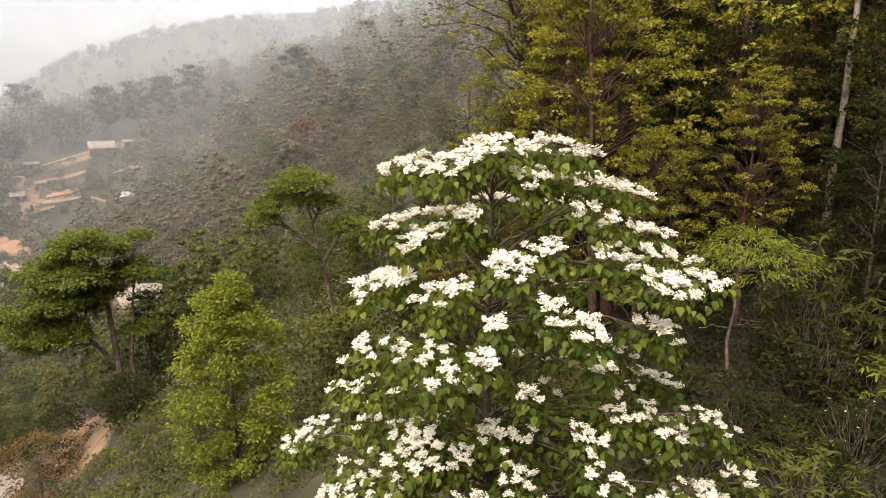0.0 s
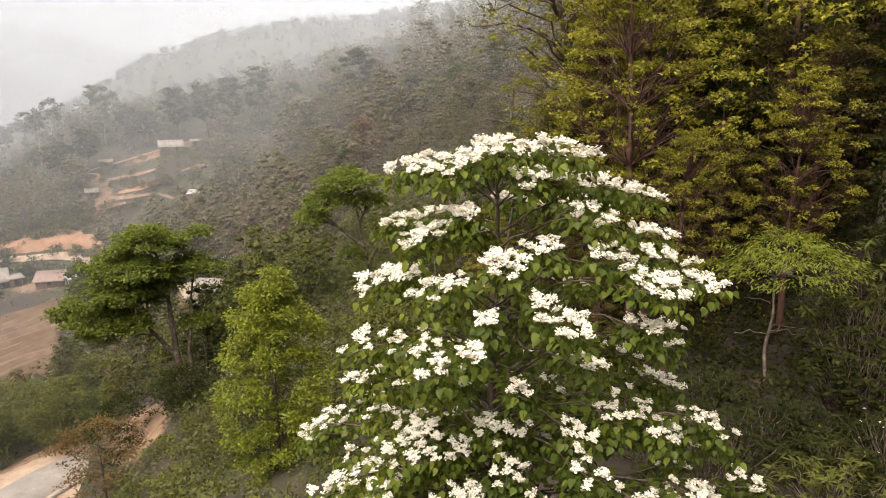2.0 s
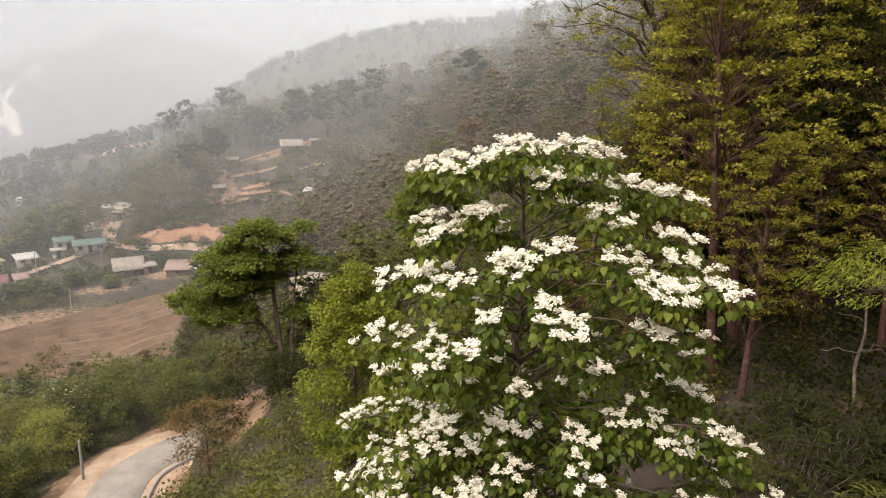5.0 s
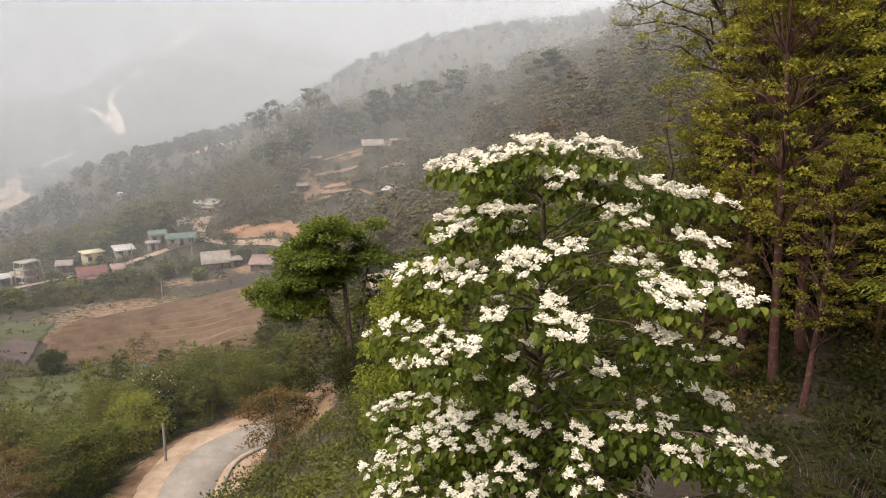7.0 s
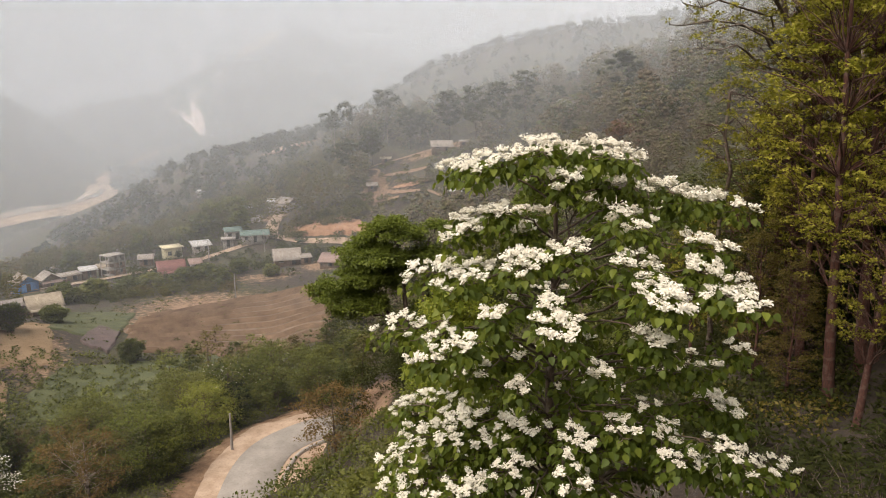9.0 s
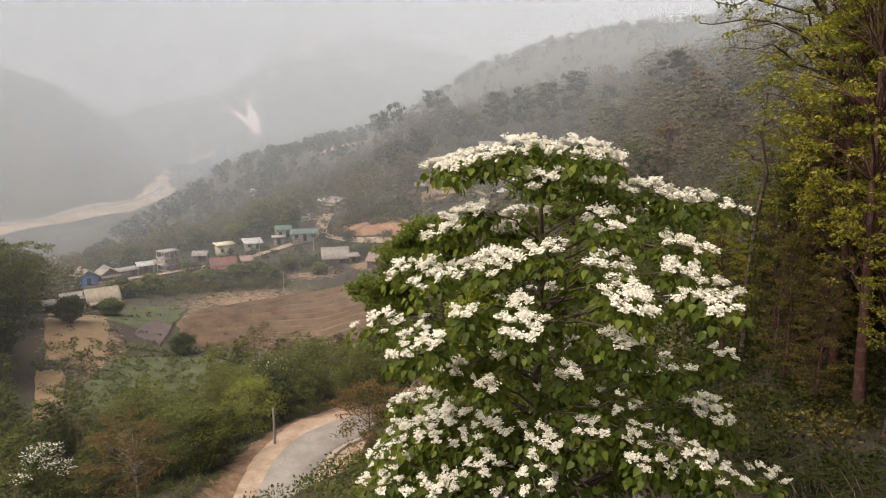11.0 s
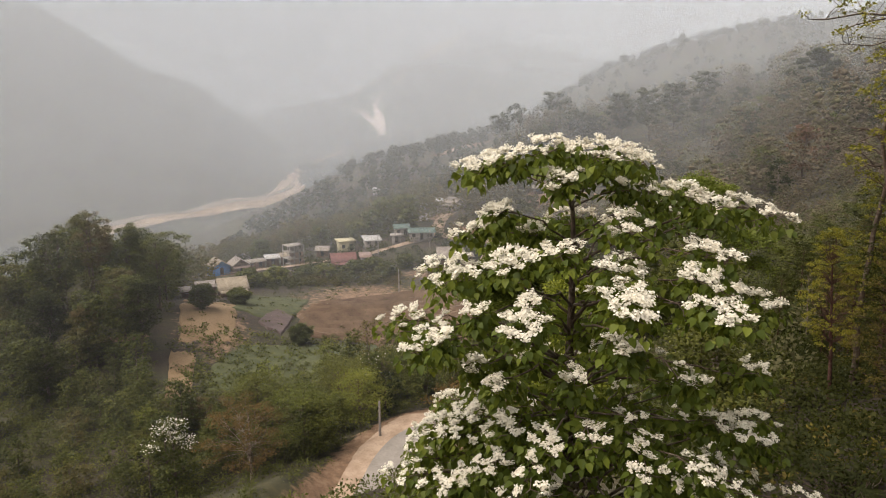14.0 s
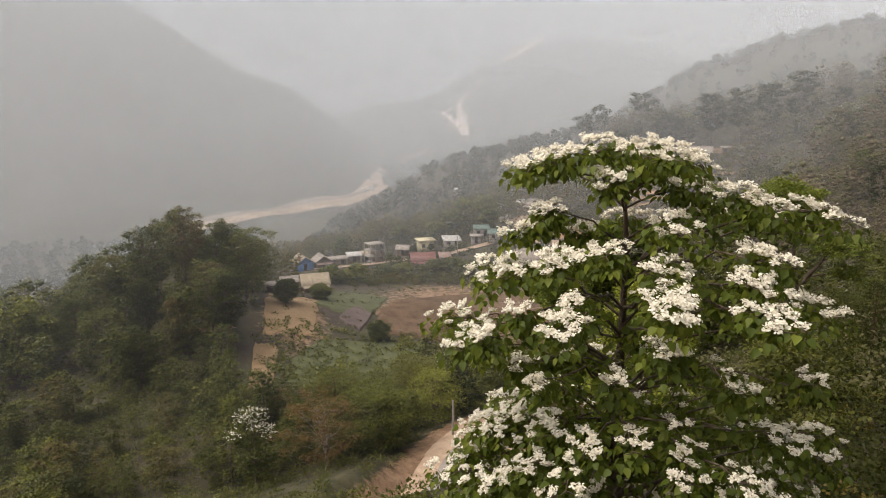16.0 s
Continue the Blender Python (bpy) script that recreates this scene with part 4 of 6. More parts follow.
def scatter_woods():
    rng = np.random.default_rng(77)
    near, near_green, mid, far, dry = Geo(), Geo(), Geo(), Geo(), Geo()
    mats = (LEAF_WOODS, LEAF_THICKET, LEAF_WOODS, LEAF_THICKET, LEAF_MID, LEAF_WOODS, LEAF_MID, LEAF_FRESH)
    for g in WOODS:
        g[1].packed()
    protos = []
    for g, lm in zip(WOODS, mats):
        protos.append((g[0].mesh("trunk", BARK, True), g[1].mesh("crown", lm)))
    made = 0
    n = 9000
    PH, RR = rng.uniform(-12, 84, n), np.sqrt(rng.uniform(40 ** 2, 330 ** 2, n))
    X, Y = -RR * np.sin(np.radians(PH)), RR * np.cos(np.radians(PH))
    Z = height(X, Y)
    for phi, r, x, y, z in zip(PH, RR, X, Y, Z):
        if phi < 22 and r < 42 or (phi < 5 and r > 220):
            continue
        if rng.random() > (0.72 if r < 110 else 0.5 if r < 150 else 0.23) or not clear_of_things(x, y, phi, r):
            continue
        s = (rng.uniform(0.5, 1.1) if r < 110 else rng.choice((0.5, 0.8, 1.1, 1.5)) * rng.uniform(0.8, 1.1) if phi < 33 else rng.uniform(0.7, 1.3)) * (0.62 if 33 < phi < 60 and r < 104 else 0.75 if phi > 30 and r < 100 or phi < 30 and r < 90 else 1.0) * (0.62 if phi < 14 and r < 130 else 1)
        m = Matrix.LocRotScale((x, y, z), Euler((rng.normal(0, .05), rng.normal(0, .05), rng.uniform(0, 6.28))), (s, s, s * rng.uniform(0.85, 1.2)))
        v = int(rng.integers(0, 8))
        if made < 240 and r < 150 and phi > 24 and rng.random() < 0.6:
            e = new("forest_tree")
            part("trunk", protos[v][0], e)
            part("crown", protos[v][1], e)
            e.matrix_world = m
            tagged(e, "leafy forest tree on the misty hillside", "tree", "forest trees")
            made += 1
        elif phi < 33 and r > 75:
            dry.join(MID_WOODS[v], m)
        elif r < 150:
            (near if v % 3 else near_green).join(WOODS[v][1], m)
        else:
            mid.join(MID_WOODS[v], m)
    tagged(new("thicket", near.mesh("thicket", LEAF_THICKET)), "thick young growth on the slope", "woods", kind="stuff")
    tagged(new("thicket", near_green.mesh("thicket", LEAF_MID)), "greener young trees among the thicket", "woods", kind="stuff")
    tagged(new("dry_woods", dry.mesh("dry_woods", LEAF_DRY)), "dry grey-brown open woods on the hillside", "woods", kind="stuff")
    tagged(new("woods", mid.mesh("woods", LEAF_WOODS)), "dense mixed woods on the misty spur", "woods", kind="stuff")
    n = 9000
    PH, RR = rng.uniform(-14, 84, n), 300 * (1350 / 300) ** rng.random(n)
    X, Y = -RR * np.sin(np.radians(PH)), RR * np.cos(np.radians(PH))
    Z = height(X, Y)
    for phi, r, x, y, z in zip(PH, RR, X, Y, Z):
        if 47 < phi < 64 and 480 < r < 900 or phi > 50 and r > 620:
            continue
        s = rng.uniform(0.4, 0.8) * max(1, r / 600)
        m = Matrix.LocRotScale((x, y, z), Euler((0, 0, rng.uniform(0, 6.28))), (s, s, s))
        far.join(FAR_WOODS[int(rng.integers(0, 6))], m)
    tagged(new("distant_woods", far.mesh("distant_woods", LEAF_DARK)), "far woods fading into the mist", "woods", kind="stuff")


scatter_woods()


def hillside_trees():
    """Single taller trees that stand out of the dry woods on the hillside."""
    rng = np.random.default_rng(88)
    geos = [tree_geo(180 + k, 10, 5.2 + k % 3, 0.3 + 0.06 * (k % 3), 34, 30, 0.36, SIMPLE, 0.13, (0, 0), 0.5, ("round", "tall", "umbrella")[k % 3], 0.85, 0.1, sides=5, roll=0.35, core=1, inner=0.55, forks=k % 2) for k in range(6)]
    woods = [g[0].mesh("trunk", BARK if k % 2 else BARK_PALE, True) for k, g in enumerate(geos)]
    tones = ((LEAF_DARK, "dark-crowned tree"), (LEAF_MID, "green-crowned tree"), (LEAF_LIVELY, "fresh green tree"), (LEAF_DRY, "grey-brown tree"), (LEAF_THICKET, "olive-crowned tree"))
    crowns = [[g[1].mesh("crown", lm) for lm, _ in tones] for g in geos]
    for i in range(130):
        phi, r = rng.uniform(-3, 33), math.sqrt(rng.uniform(80 ** 2, 285 ** 2))
        x, y = polar(phi, r)
        if not clear_of_things(x, y, phi, r) or 21 < phi < 33 and 205 < r < 262 and rng.random() < 0.7:
            continue
        k, t = int(rng.integers(0, 6)), int(rng.choice((0, 0, 1, 1, 2, 3, 4)))
        e = new("hillside_tree")
        part("trunk", woods[k], e)
        part("crown", crowns[k][t], e)
        e.matrix_world = place(x, y, rng.uniform(0, 6.28), rng.uniform(0.65, 1.15) * (0.7 if r < 120 else 1))
        tagged(e, tones[t][1] + " standing on the misty hillside", "tree", "hillside trees")


hillside_trees()

# --- the forest on the steep slope beside the flowering tree
FAN = (np.array([(0, 0, 0), (-.44, .42, -.03), (-.12, .50, .04), (0, 1, -.12), (.12, .50, .04), (.44, .42, -.03)]),
       np.array([(0, 2, 1), (0, 3, 2), (0, 4, 3), (0, 5, 4)]))


def slope_forest():
    rng = np.random.default_rng(5)
    kinds = []
    for s in range(5):
        kinds.append((tree_geo(100 + s, 11 + s % 3, 5.2, 0.34, 170, 46, 0.115, FAN, 0.13, (rng.normal(0, .5), rng.normal(0, .5)), 0.5, "tall", 0.27, 0.15), BARK_RED, LEAF_YELLOW, "slender tree with layered yellow-green foliage"))
    for s in range(3):
        kinds.append((tree_geo(120 + s, 10, 5.6, 0.08, 80, 52, 0.22, SIMPLE, 0.09, (0, 0), 0.5, "round", 0.55, 0.3), BARK, LEAF_DARK, "dark-leaved forest tree"))
    for s in range(2):
        kinds.append((tree_geo(130 + s, 16, 4.4, 0.62, 30, 50, 0.14, SIMPLE, 0.11, (rng.normal(0, .8), rng.normal(0, .8)), 0.4, "round", 0.5, 0.2), BARK_PALE, LEAF_DARK, "tall pale bare-stemmed forest tree"))
    for s in range(2):
        kinds.append((tree_geo(140 + s, 9, 4.6, 0.14, 150, 44, 0.11, FAN, 0.08, (0.3, 0), 0.5, "tall", 0.27, 0.15), BARK_RED, LEAF_OCHRE, "slender tree with ochre-green young leaves"))
    # One tree form in yellow, ochre and a copy darkened for interior shade.
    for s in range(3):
        kinds.append((tree_geo(150 + s, 12, 5.6, 0.25, 66, 60, 0.18, FAN, 0.12, (0.3, 0), 0.45, "tall", 0.5, 0.2), BARK_RED, (LEAF_YELLOW, LEAF_OCHRE, LEAF_DARK)[s], ("yellow-green tree deeper in the forest", "ochre-leaved tree deeper in the forest", "forest tree with leaves darkened for the shade deeper in")[s]))
    meshes = [(g[0].mesh("trunk", b, True), g[1].mesh("crown", l), lab) for g, b, l, lab in kinds]

    def put(k, x, y, s=1.0, rot=None):
        e = new("slope_tree")
        part("trunk", meshes[k][0], e)
        part("crown", meshes[k][1], e)
        e.matrix_world = place(x, y, rng.uniform(0, 6.28) if rot is None else rot, s)
        tagged(e, meshes[k][2], "tree", "slope forest")

    for k, x, y, s in ((0, 4.9, 14.8, 1.1), (1, 6.0, 18.7, 1.1), (2, 4.0, 12.6, 0.95), (3, 8.2, 13.0, 0.66), (4, 2.4, 18.5, 0.95), (10, 9.6, 14.8, .8), (0, 1.0, 22.5, .5),
                       (8, 11.8, 15.2, 1), (9, 10.6, 19.0, 1), (8, 13.0, 18.0, 1.1), (9, 9.0, 20.5, 1), (8, 14.5, 14.0, 1), (9, 5.4, 22.0, 1.1),
                       (11, 3.2, 21.0, .8), (10, -0.4, 25.5, .45), (11, 6.6, 14.4, .62), (10, 2.9, 15.8, .6), (11, 9.0, 17.0, .8), (3, 1.6, 19.6, .7), (4, 0.2, 18.4, .45),
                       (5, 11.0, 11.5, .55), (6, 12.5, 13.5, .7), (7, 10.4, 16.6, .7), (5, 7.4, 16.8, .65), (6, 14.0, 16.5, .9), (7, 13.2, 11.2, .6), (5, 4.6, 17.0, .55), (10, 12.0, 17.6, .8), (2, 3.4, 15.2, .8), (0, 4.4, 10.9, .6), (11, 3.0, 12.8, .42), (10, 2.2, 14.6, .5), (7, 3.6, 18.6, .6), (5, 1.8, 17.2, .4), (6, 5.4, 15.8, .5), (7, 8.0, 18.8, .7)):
        put(k, x, y, s)
    # Trees added out of view to block skylight and darken the forest floor.
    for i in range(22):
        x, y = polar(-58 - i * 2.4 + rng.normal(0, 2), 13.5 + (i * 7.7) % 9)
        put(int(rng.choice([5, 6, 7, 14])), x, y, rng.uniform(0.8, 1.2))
    for i in range(120):
        phi = rng.uniform(-54, 8)
        r = rng.uniform(18, 60)
        x, y = polar(phi, r)
        if phi > -4 and r < 24:
            continue
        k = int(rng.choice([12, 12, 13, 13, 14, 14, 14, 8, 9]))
        # The darkened copy takes the place of shade inside the forest.
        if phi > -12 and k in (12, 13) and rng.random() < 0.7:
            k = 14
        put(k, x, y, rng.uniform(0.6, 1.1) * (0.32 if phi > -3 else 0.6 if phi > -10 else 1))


slope_forest()


def whorl_shrub(name, x, y, h, w, n, leaf, per, mat, label, seed, shape=LANCE, droop=0.4, blossom=0):
    """A shrub of many thin stems, each ending in a whorl of long leaves."""
    rng = np.random.default_rng(seed)
    e = new(name)
    stems, fol, bl = Geo(), Geo(), Geo()
    for i in range(n):
        a = rng.uniform(0, 6.28)
        q = math.sqrt(rng.random())
        tip = np.array((math.cos(a) * q * w / 2, math.sin(a) * q * w / 2, h * rng.uniform(0.35, 1.0) * (1.05 - 0.45 * q * q)))
        p = bend((tip[0] * 0.25, tip[1] * 0.25, -0.2), tip, rng, 5, 0.05, 0.04)
        tube(stems, p, np.linspace(0.016, 0.005, 5), 4)
        b = a + np.arange(per) * 2.39996
        d = np.stack([np.cos(b), np.sin(b), rng.uniform(-droop, 0.35, per)], -1)
        leaves(fol, rng, tip + rng.normal(0, 0.03, (per, 3)), d, leaf * rng.uniform(0.7, 1.2, per), shape, 0.25)
        if blossom and rng.random() < 0.5:
            m = Matrix.LocRotScale(Vector(tip) + Vector((0, 0, 0.03)), Euler((0, 0, a)), Vector((1, 1, 1)) * blossom)
            bl.join(CLUSTERS[int(rng.integers(0, 9))], m)
    part("stem", stems.mesh("stem", BARK, True), e)
    part("foliage", fol.mesh("foliage", mat), e)
    if bl.n:
        part("blossom", bl.mesh("blossom", PETAL), e, "small white flowers")
    e.matrix_world = place(x, y)
    return tagged(e, label, "shrub")


# thin pale tree with a flat ferny crown and low bare boughs
def thin_pale_tree():
    rng = np.random.default_rng(8)
    e = new("thin_pale_tree")
    g, leaf_g = Geo(), Geo()
    H = 3.0
    path = spline([(0, 0, -0.5), (0.03, 0, 0.4), (-0.03, 0.03, 1.1), (0.08, 0, 1.9), (0.04, 0, 2.5), (0.12, 0, H)], 0.25)
    tube(g, path, np.linspace(0.055, 0.022, len(path)), 7)
    for z, a, L in ((1.5, 0.2, 0.95), (1.45, 3.2, 0.8), (1.55, -0.6, 0.7), (2.2, 2.6, 0.6)):
        tube(g, bend((0, 0, z), (math.cos(a) * L, math.sin(a) * L, z + 0.05), rng, 6, 0.06, 0.06), np.linspace(0.014, 0.005, 6), 5)
    for i in range(80):
        a, q = i * 2.39996, math.sqrt((i + 0.5) / 80)
        c = np.array((0.3 + math.cos(a) * q * 1.6, math.sin(a) * q * 1.4, H + 0.75 - 0.85 * q * q + rng.normal(0, 0.15)))
        if i % 3 == 0:
            tube(g, bend((0.1, 0, H - 0.15), c, rng, 4, 0.05, 0.02), np.linspace(0.012, 0.004, 4), 4)
        n = 46
        d = np.stack([np.cos(a + rng.normal(0, .8, n)), np.sin(a + rng.normal(0, .8, n)), rng.uniform(-0.5, 0.0, n)], -1)
        leaves(leaf_g, rng, c + rng.normal(0, 1, (n, 3)) * (0.2, 0.2, 0.05), d, rng.uniform(0.09, 0.17, n), LANCE, 0.25)
    part("trunk", g.mesh("trunk", BARK_TAN, True), e)
    part("crown", leaf_g.mesh("crown", LEAF_BRIGHT), e)
    e.matrix_world = place(6.5, 9.6)
    return tagged(e, "thin pale-barked tree with a flat ferny crown", "tree")


thin_pale_tree()


def dead_snag(x, y, h, seed, label):
    rng = np.random.default_rng(seed)
    e = new("dead_snag")
    g = Geo()
    p = bend((0, 0, -0.3), (0.1, 0, h), rng, 8, 0, 0.012)
    tube(g, p, np.linspace(0.11, 0.05, 8), 7)
    part("trunk", g.mesh("trunk", BARK, True), e)
    for i in range(9):
        z = h * rng.uniform(0.7, 0.98)
        a = rng.uniform(2.2, 4.4) if i < 6 else rng.uniform(0, 6.28)
        L = rng.uniform(0.5, 1.7)
        b = Geo()
        q = bend((0.08, 0, z), (math.cos(a) * L, math.sin(a) * L, z + rng.uniform(-0.5, 0.6)), rng, 6, 0.1, 0.07)
        tube(b, q, np.linspace(0.035, 0.008, 6), 5)
        for k in range(3):
            s = q[rng.integers(2, 5)]
            tube(b, bend(s, s + rng.normal(0, 0.35, 3), rng, 4, 0, 0.05), np.linspace(0.012, 0.004, 4), 4)
        part("branch", b.mesh("branch", BARK, True), e)
    e.matrix_world = place(x, y)
    return tagged(e, label, "dead tree")


dead_snag(0.6, 19.5, 9.4, 4, "dead grey tree with broken crooked boughs")

# an overhanging tree with sparse tufted boughs against the sky
def tufted_tree():
    rng = np.random.default_rng(31)
    e = new("tufted_tree")
    g, leaf_g = Geo(), Geo()
    base = ground_z(3.2, 18.0)
    path = spline([(0, 0, -0.4), (0.1, 0, 4), (-0.3, -0.2, 7), (-1.0, -0.6, 9.4), (-1.4, -1.0, 11.6), (-1.8, -1.4, 13.6)], 0.5)
    tube(g, path, np.linspace(0.16, 0.05, len(path)), 8)
    ends = [(-4.0, -3.0, 9.2), (-3.7, -2.6, 9.8), (-4.3, -2.2, 10.4), (-3.2, -1.8, 8.6), (-2.9, -2.9, 9.0), (-3.6, -0.8, 11.0), (0.6, -2.0, 10.8), (-0.6, -2.6, 9.8), (0.9, -0.9, 9.4), (-1.9, -2.6, 11.6), (-2.6, -3.0, 10.6)]
    for q in ends:
        j = int(np.clip(np.searchsorted(path[:, 2], q[2] - 1.4), 2, len(path) - 2))
        b = bend(path[j], q, rng, 7, 0.12, 0.035)
        tube(g, b, np.linspace(0.05, 0.012, 7), 5)
        for k in range(13):
            s = b[rng.integers(2, 7)]
            t = s + rng.normal(0, 1, 3) * (0.42, 0.42, 0.26) + (0, 0, 0.12)
            tube(g, bend(s, t, rng, 4, 0.05, 0.04), np.linspace(0.012, 0.005, 4), 4)
            clump_leaves(leaf_g, rng, t, 0.13, 0.8, 14, 0.10, FAN, 0.2)
    part("trunk", g.mesh("trunk", BARK, True), e)
    part("crown", leaf_g.mesh("crown", LEAF_YELLOW), e)
    e.matrix_world = Matrix.Translation((3.2, 18.0, base))
    return tagged(e, "crooked tree with sparse tufts of young leaves", "tree")


tufted_tree()

whorl_shrub("broad_leaved_shrub", 8.9, 9.9, 3.6, 3.2, 75, 0.34, 11, LEAF_MID, "tall shrub with whorls of long drooping leaves", 51, LANCE, 0.7)
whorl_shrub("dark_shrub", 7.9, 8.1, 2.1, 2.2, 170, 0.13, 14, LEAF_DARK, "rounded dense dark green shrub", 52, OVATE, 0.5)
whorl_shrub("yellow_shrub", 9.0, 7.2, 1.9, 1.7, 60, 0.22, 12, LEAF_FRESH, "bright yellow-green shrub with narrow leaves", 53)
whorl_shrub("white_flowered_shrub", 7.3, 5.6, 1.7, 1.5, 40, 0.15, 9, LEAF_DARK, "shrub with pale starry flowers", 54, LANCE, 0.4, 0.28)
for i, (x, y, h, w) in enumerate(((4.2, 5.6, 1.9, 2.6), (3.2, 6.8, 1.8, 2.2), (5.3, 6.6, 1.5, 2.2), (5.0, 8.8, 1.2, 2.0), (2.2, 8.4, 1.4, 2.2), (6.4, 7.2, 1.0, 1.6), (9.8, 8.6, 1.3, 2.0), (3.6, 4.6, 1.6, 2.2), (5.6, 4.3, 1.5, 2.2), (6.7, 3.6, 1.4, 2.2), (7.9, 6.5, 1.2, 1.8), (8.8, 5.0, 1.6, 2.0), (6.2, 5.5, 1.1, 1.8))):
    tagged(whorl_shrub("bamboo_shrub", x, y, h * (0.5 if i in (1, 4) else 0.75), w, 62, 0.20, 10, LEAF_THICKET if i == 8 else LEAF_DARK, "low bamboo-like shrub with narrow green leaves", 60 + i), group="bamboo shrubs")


def undergrowth():
    """Low scrub that covers the slopes."""
    rng = np.random.default_rng(21)
    for name, lm, n, rmin, rmax, pmin, pmax, size, label in (
            # Near-black leaves put the shade of the forest floor into the colour.
            ("undergrowth", LEAF_DARK, 3600, 8, 46, -54, 12, 0.13, "undergrowth on the forest slope, leaves darkened in place of shade"),
            ("fern_cover", LEAF_OCHRE, 240, 9, 40, -54, 10, 0.12, "ochre ferns and seedlings under the trees"),
            ("scrub", LEAF_THICKET, 1900, 12, 100, 4, 84, 0.20, "green scrub and bushes covering the slope"),
            ("near_scrub", LEAF_THICKET, 330, 11, 34, 6, 40, 0.13, "leafy bushes on the slope below the flowering tree"),
            ("slope_scrub", LEAF_THICKET, 480, 20, 62, 5, 31, 0.17, "leafy bushes between the trees of the slope"),
            ("dry_scrub", LEAF_DRY, 420, 20, 120, 4, 36, 0.24, "dry brownish scrub between the bushes"),
            ("hill_scrub", LEAF_MID, 900, 62, 150, 59, 84, 0.24, "small leafy trees closing the canopy of the wooded hill"),
            ("brush", LEAF_DRY, 900, 70, 330, 0, 34, 0.5, "mixed brush on the hillside")):
        g = Geo()
        PH, RR = rng.uniform(pmin, pmax, n), np.sqrt(rng.uniform(rmin ** 2, rmax ** 2, n))
        X, Y = -RR * np.sin(np.radians(PH)), RR * np.cos(np.radians(PH))
        Z, D = height(X, Y), road_distance(X, Y)[0]
        for phi, r, x, y, z, d in zip(PH, RR, X, Y, Z, D):
            ok = clear_of_things(x, y, phi, r) or (r < 62 and phi > 20 and d > 6.5)
            if not ok or math.hypot(x + .1, y - 1.2) < 2.0 or (abs(phi - 33) < 2.6 and 36 < r < 50):
                continue
            if 19 < phi < 34 and r < 17 and rng.random() < 0.5:
                continue
            if -36 < phi < -14 and r < 15 and rng.random() < 0.5:
                continue
            c = np.array((x, y, z + rng.uniform(0.1, 0.5) * size * 5))
            clump_leaves(g, rng, c, size * rng.uniform(3.0, 6.5), 0.7, 90 if size < .45 else 44, size, SIMPLE, 0.1)
        tagged(new(name, g.mesh(name, lm)), label, "shrubs", kind="stuff")


undergrowth()

def hedges_and_weeds():
    """Uneven hedges below the lane, and weeds over the fallow ground."""
    rng = np.random.default_rng(33)
    for name, lm, n, pr, rr, size, tall, label in (
            ("hedge", LEAF_WOODS, 170, (42.5, 56.5), (172, 190), 0.45, 1.25, "uneven green hedge below the village lane"),
            ("hedge", LEAF_WOODS, 120, (33, 50), (183, 236), 0.6, 1.6, "bushes round the village houses"),
            ("weeds", LEAF_WOODS, 430, (33, 64), (88, 186), 0.34, 0.25, "low weeds scattered over the fields"),
            ("grass", LEAF_MID, 700, (44, 61.5), (70, 118), 0.36, 0.25, "rough grass and herbs on the slope"),
            ("hedge", LEAF_WOODS, 80, (30.8, 38), (221, 234), 0.6, 1.6, "bushes along the top of the clay bank"),
            ("bushes", LEAF_WOODS, 210, (21, 33), (200, 258), 0.5, 1.2, "dry bushes on the cut hillside"),
            ("hedge", LEAF_DARK, 60, (41, 56), (236, 262), 0.7, 3.2, "dark trees behind the village houses")):
        g = Geo()
        PH, RR = rng.uniform(*pr, n), rng.uniform(*rr, n)
        X, Y = -RR * np.sin(np.radians(PH)), RR * np.cos(np.radians(PH))
        Z, D = height(X, Y), road_distance(X, Y)[0]
        for x, y, z, d in zip(X, Y, Z, D):
            if d < 7:
                continue
            h = tall * rng.uniform(0.4, 1.5)
            for k in range(3 if tall > 1 else 1):
                c = np.array((x + rng.normal(0, h * 0.5), y + rng.normal(0, h * 0.5), z + h * rng.uniform(0.3, 1.0)))
                clump_leaves(g, rng, c, max(h * rng.uniform(0.5, 0.8), size * 1.6), 0.8, 34 if tall > 1 else 20, size * 1.1, SIMPLE, 0.1)
        tagged(new(name, g.mesh(name, lm)), label, "shrubs", kind="stuff")


hedges_and_weeds()

# --- single trees of the ridge, the valley side and the road
RIDGE = ((10.2, 185, 15.7, 10.7), (18.2, 255, 21.3, 11), (20.4, 258, 19.6, 10), (22.2, 261, 18.4, 9.6), (24.3, 269, 18.3, 11.0), (15.8, 248, 11.5, 5.1), (12.9, 223, 9.9, 9.0),
         (27.5, 274, 15.4, 8.9), (26.1, 274, 11.8, 7.8), (30.7, 264, 13.5, 9), (32.2, 249, 14.5, 11), (14.8, 213, 9.9, 8.8), (8.4, 183, 8.3, 9.6), (5.9, 158, 7.7, 9.5))
UMBRELLA = ((29.4, 284, 20.9, 10.4), (32.6, 284, 22.8, 6.5), (33.7, 286, 22.5, 7.5))
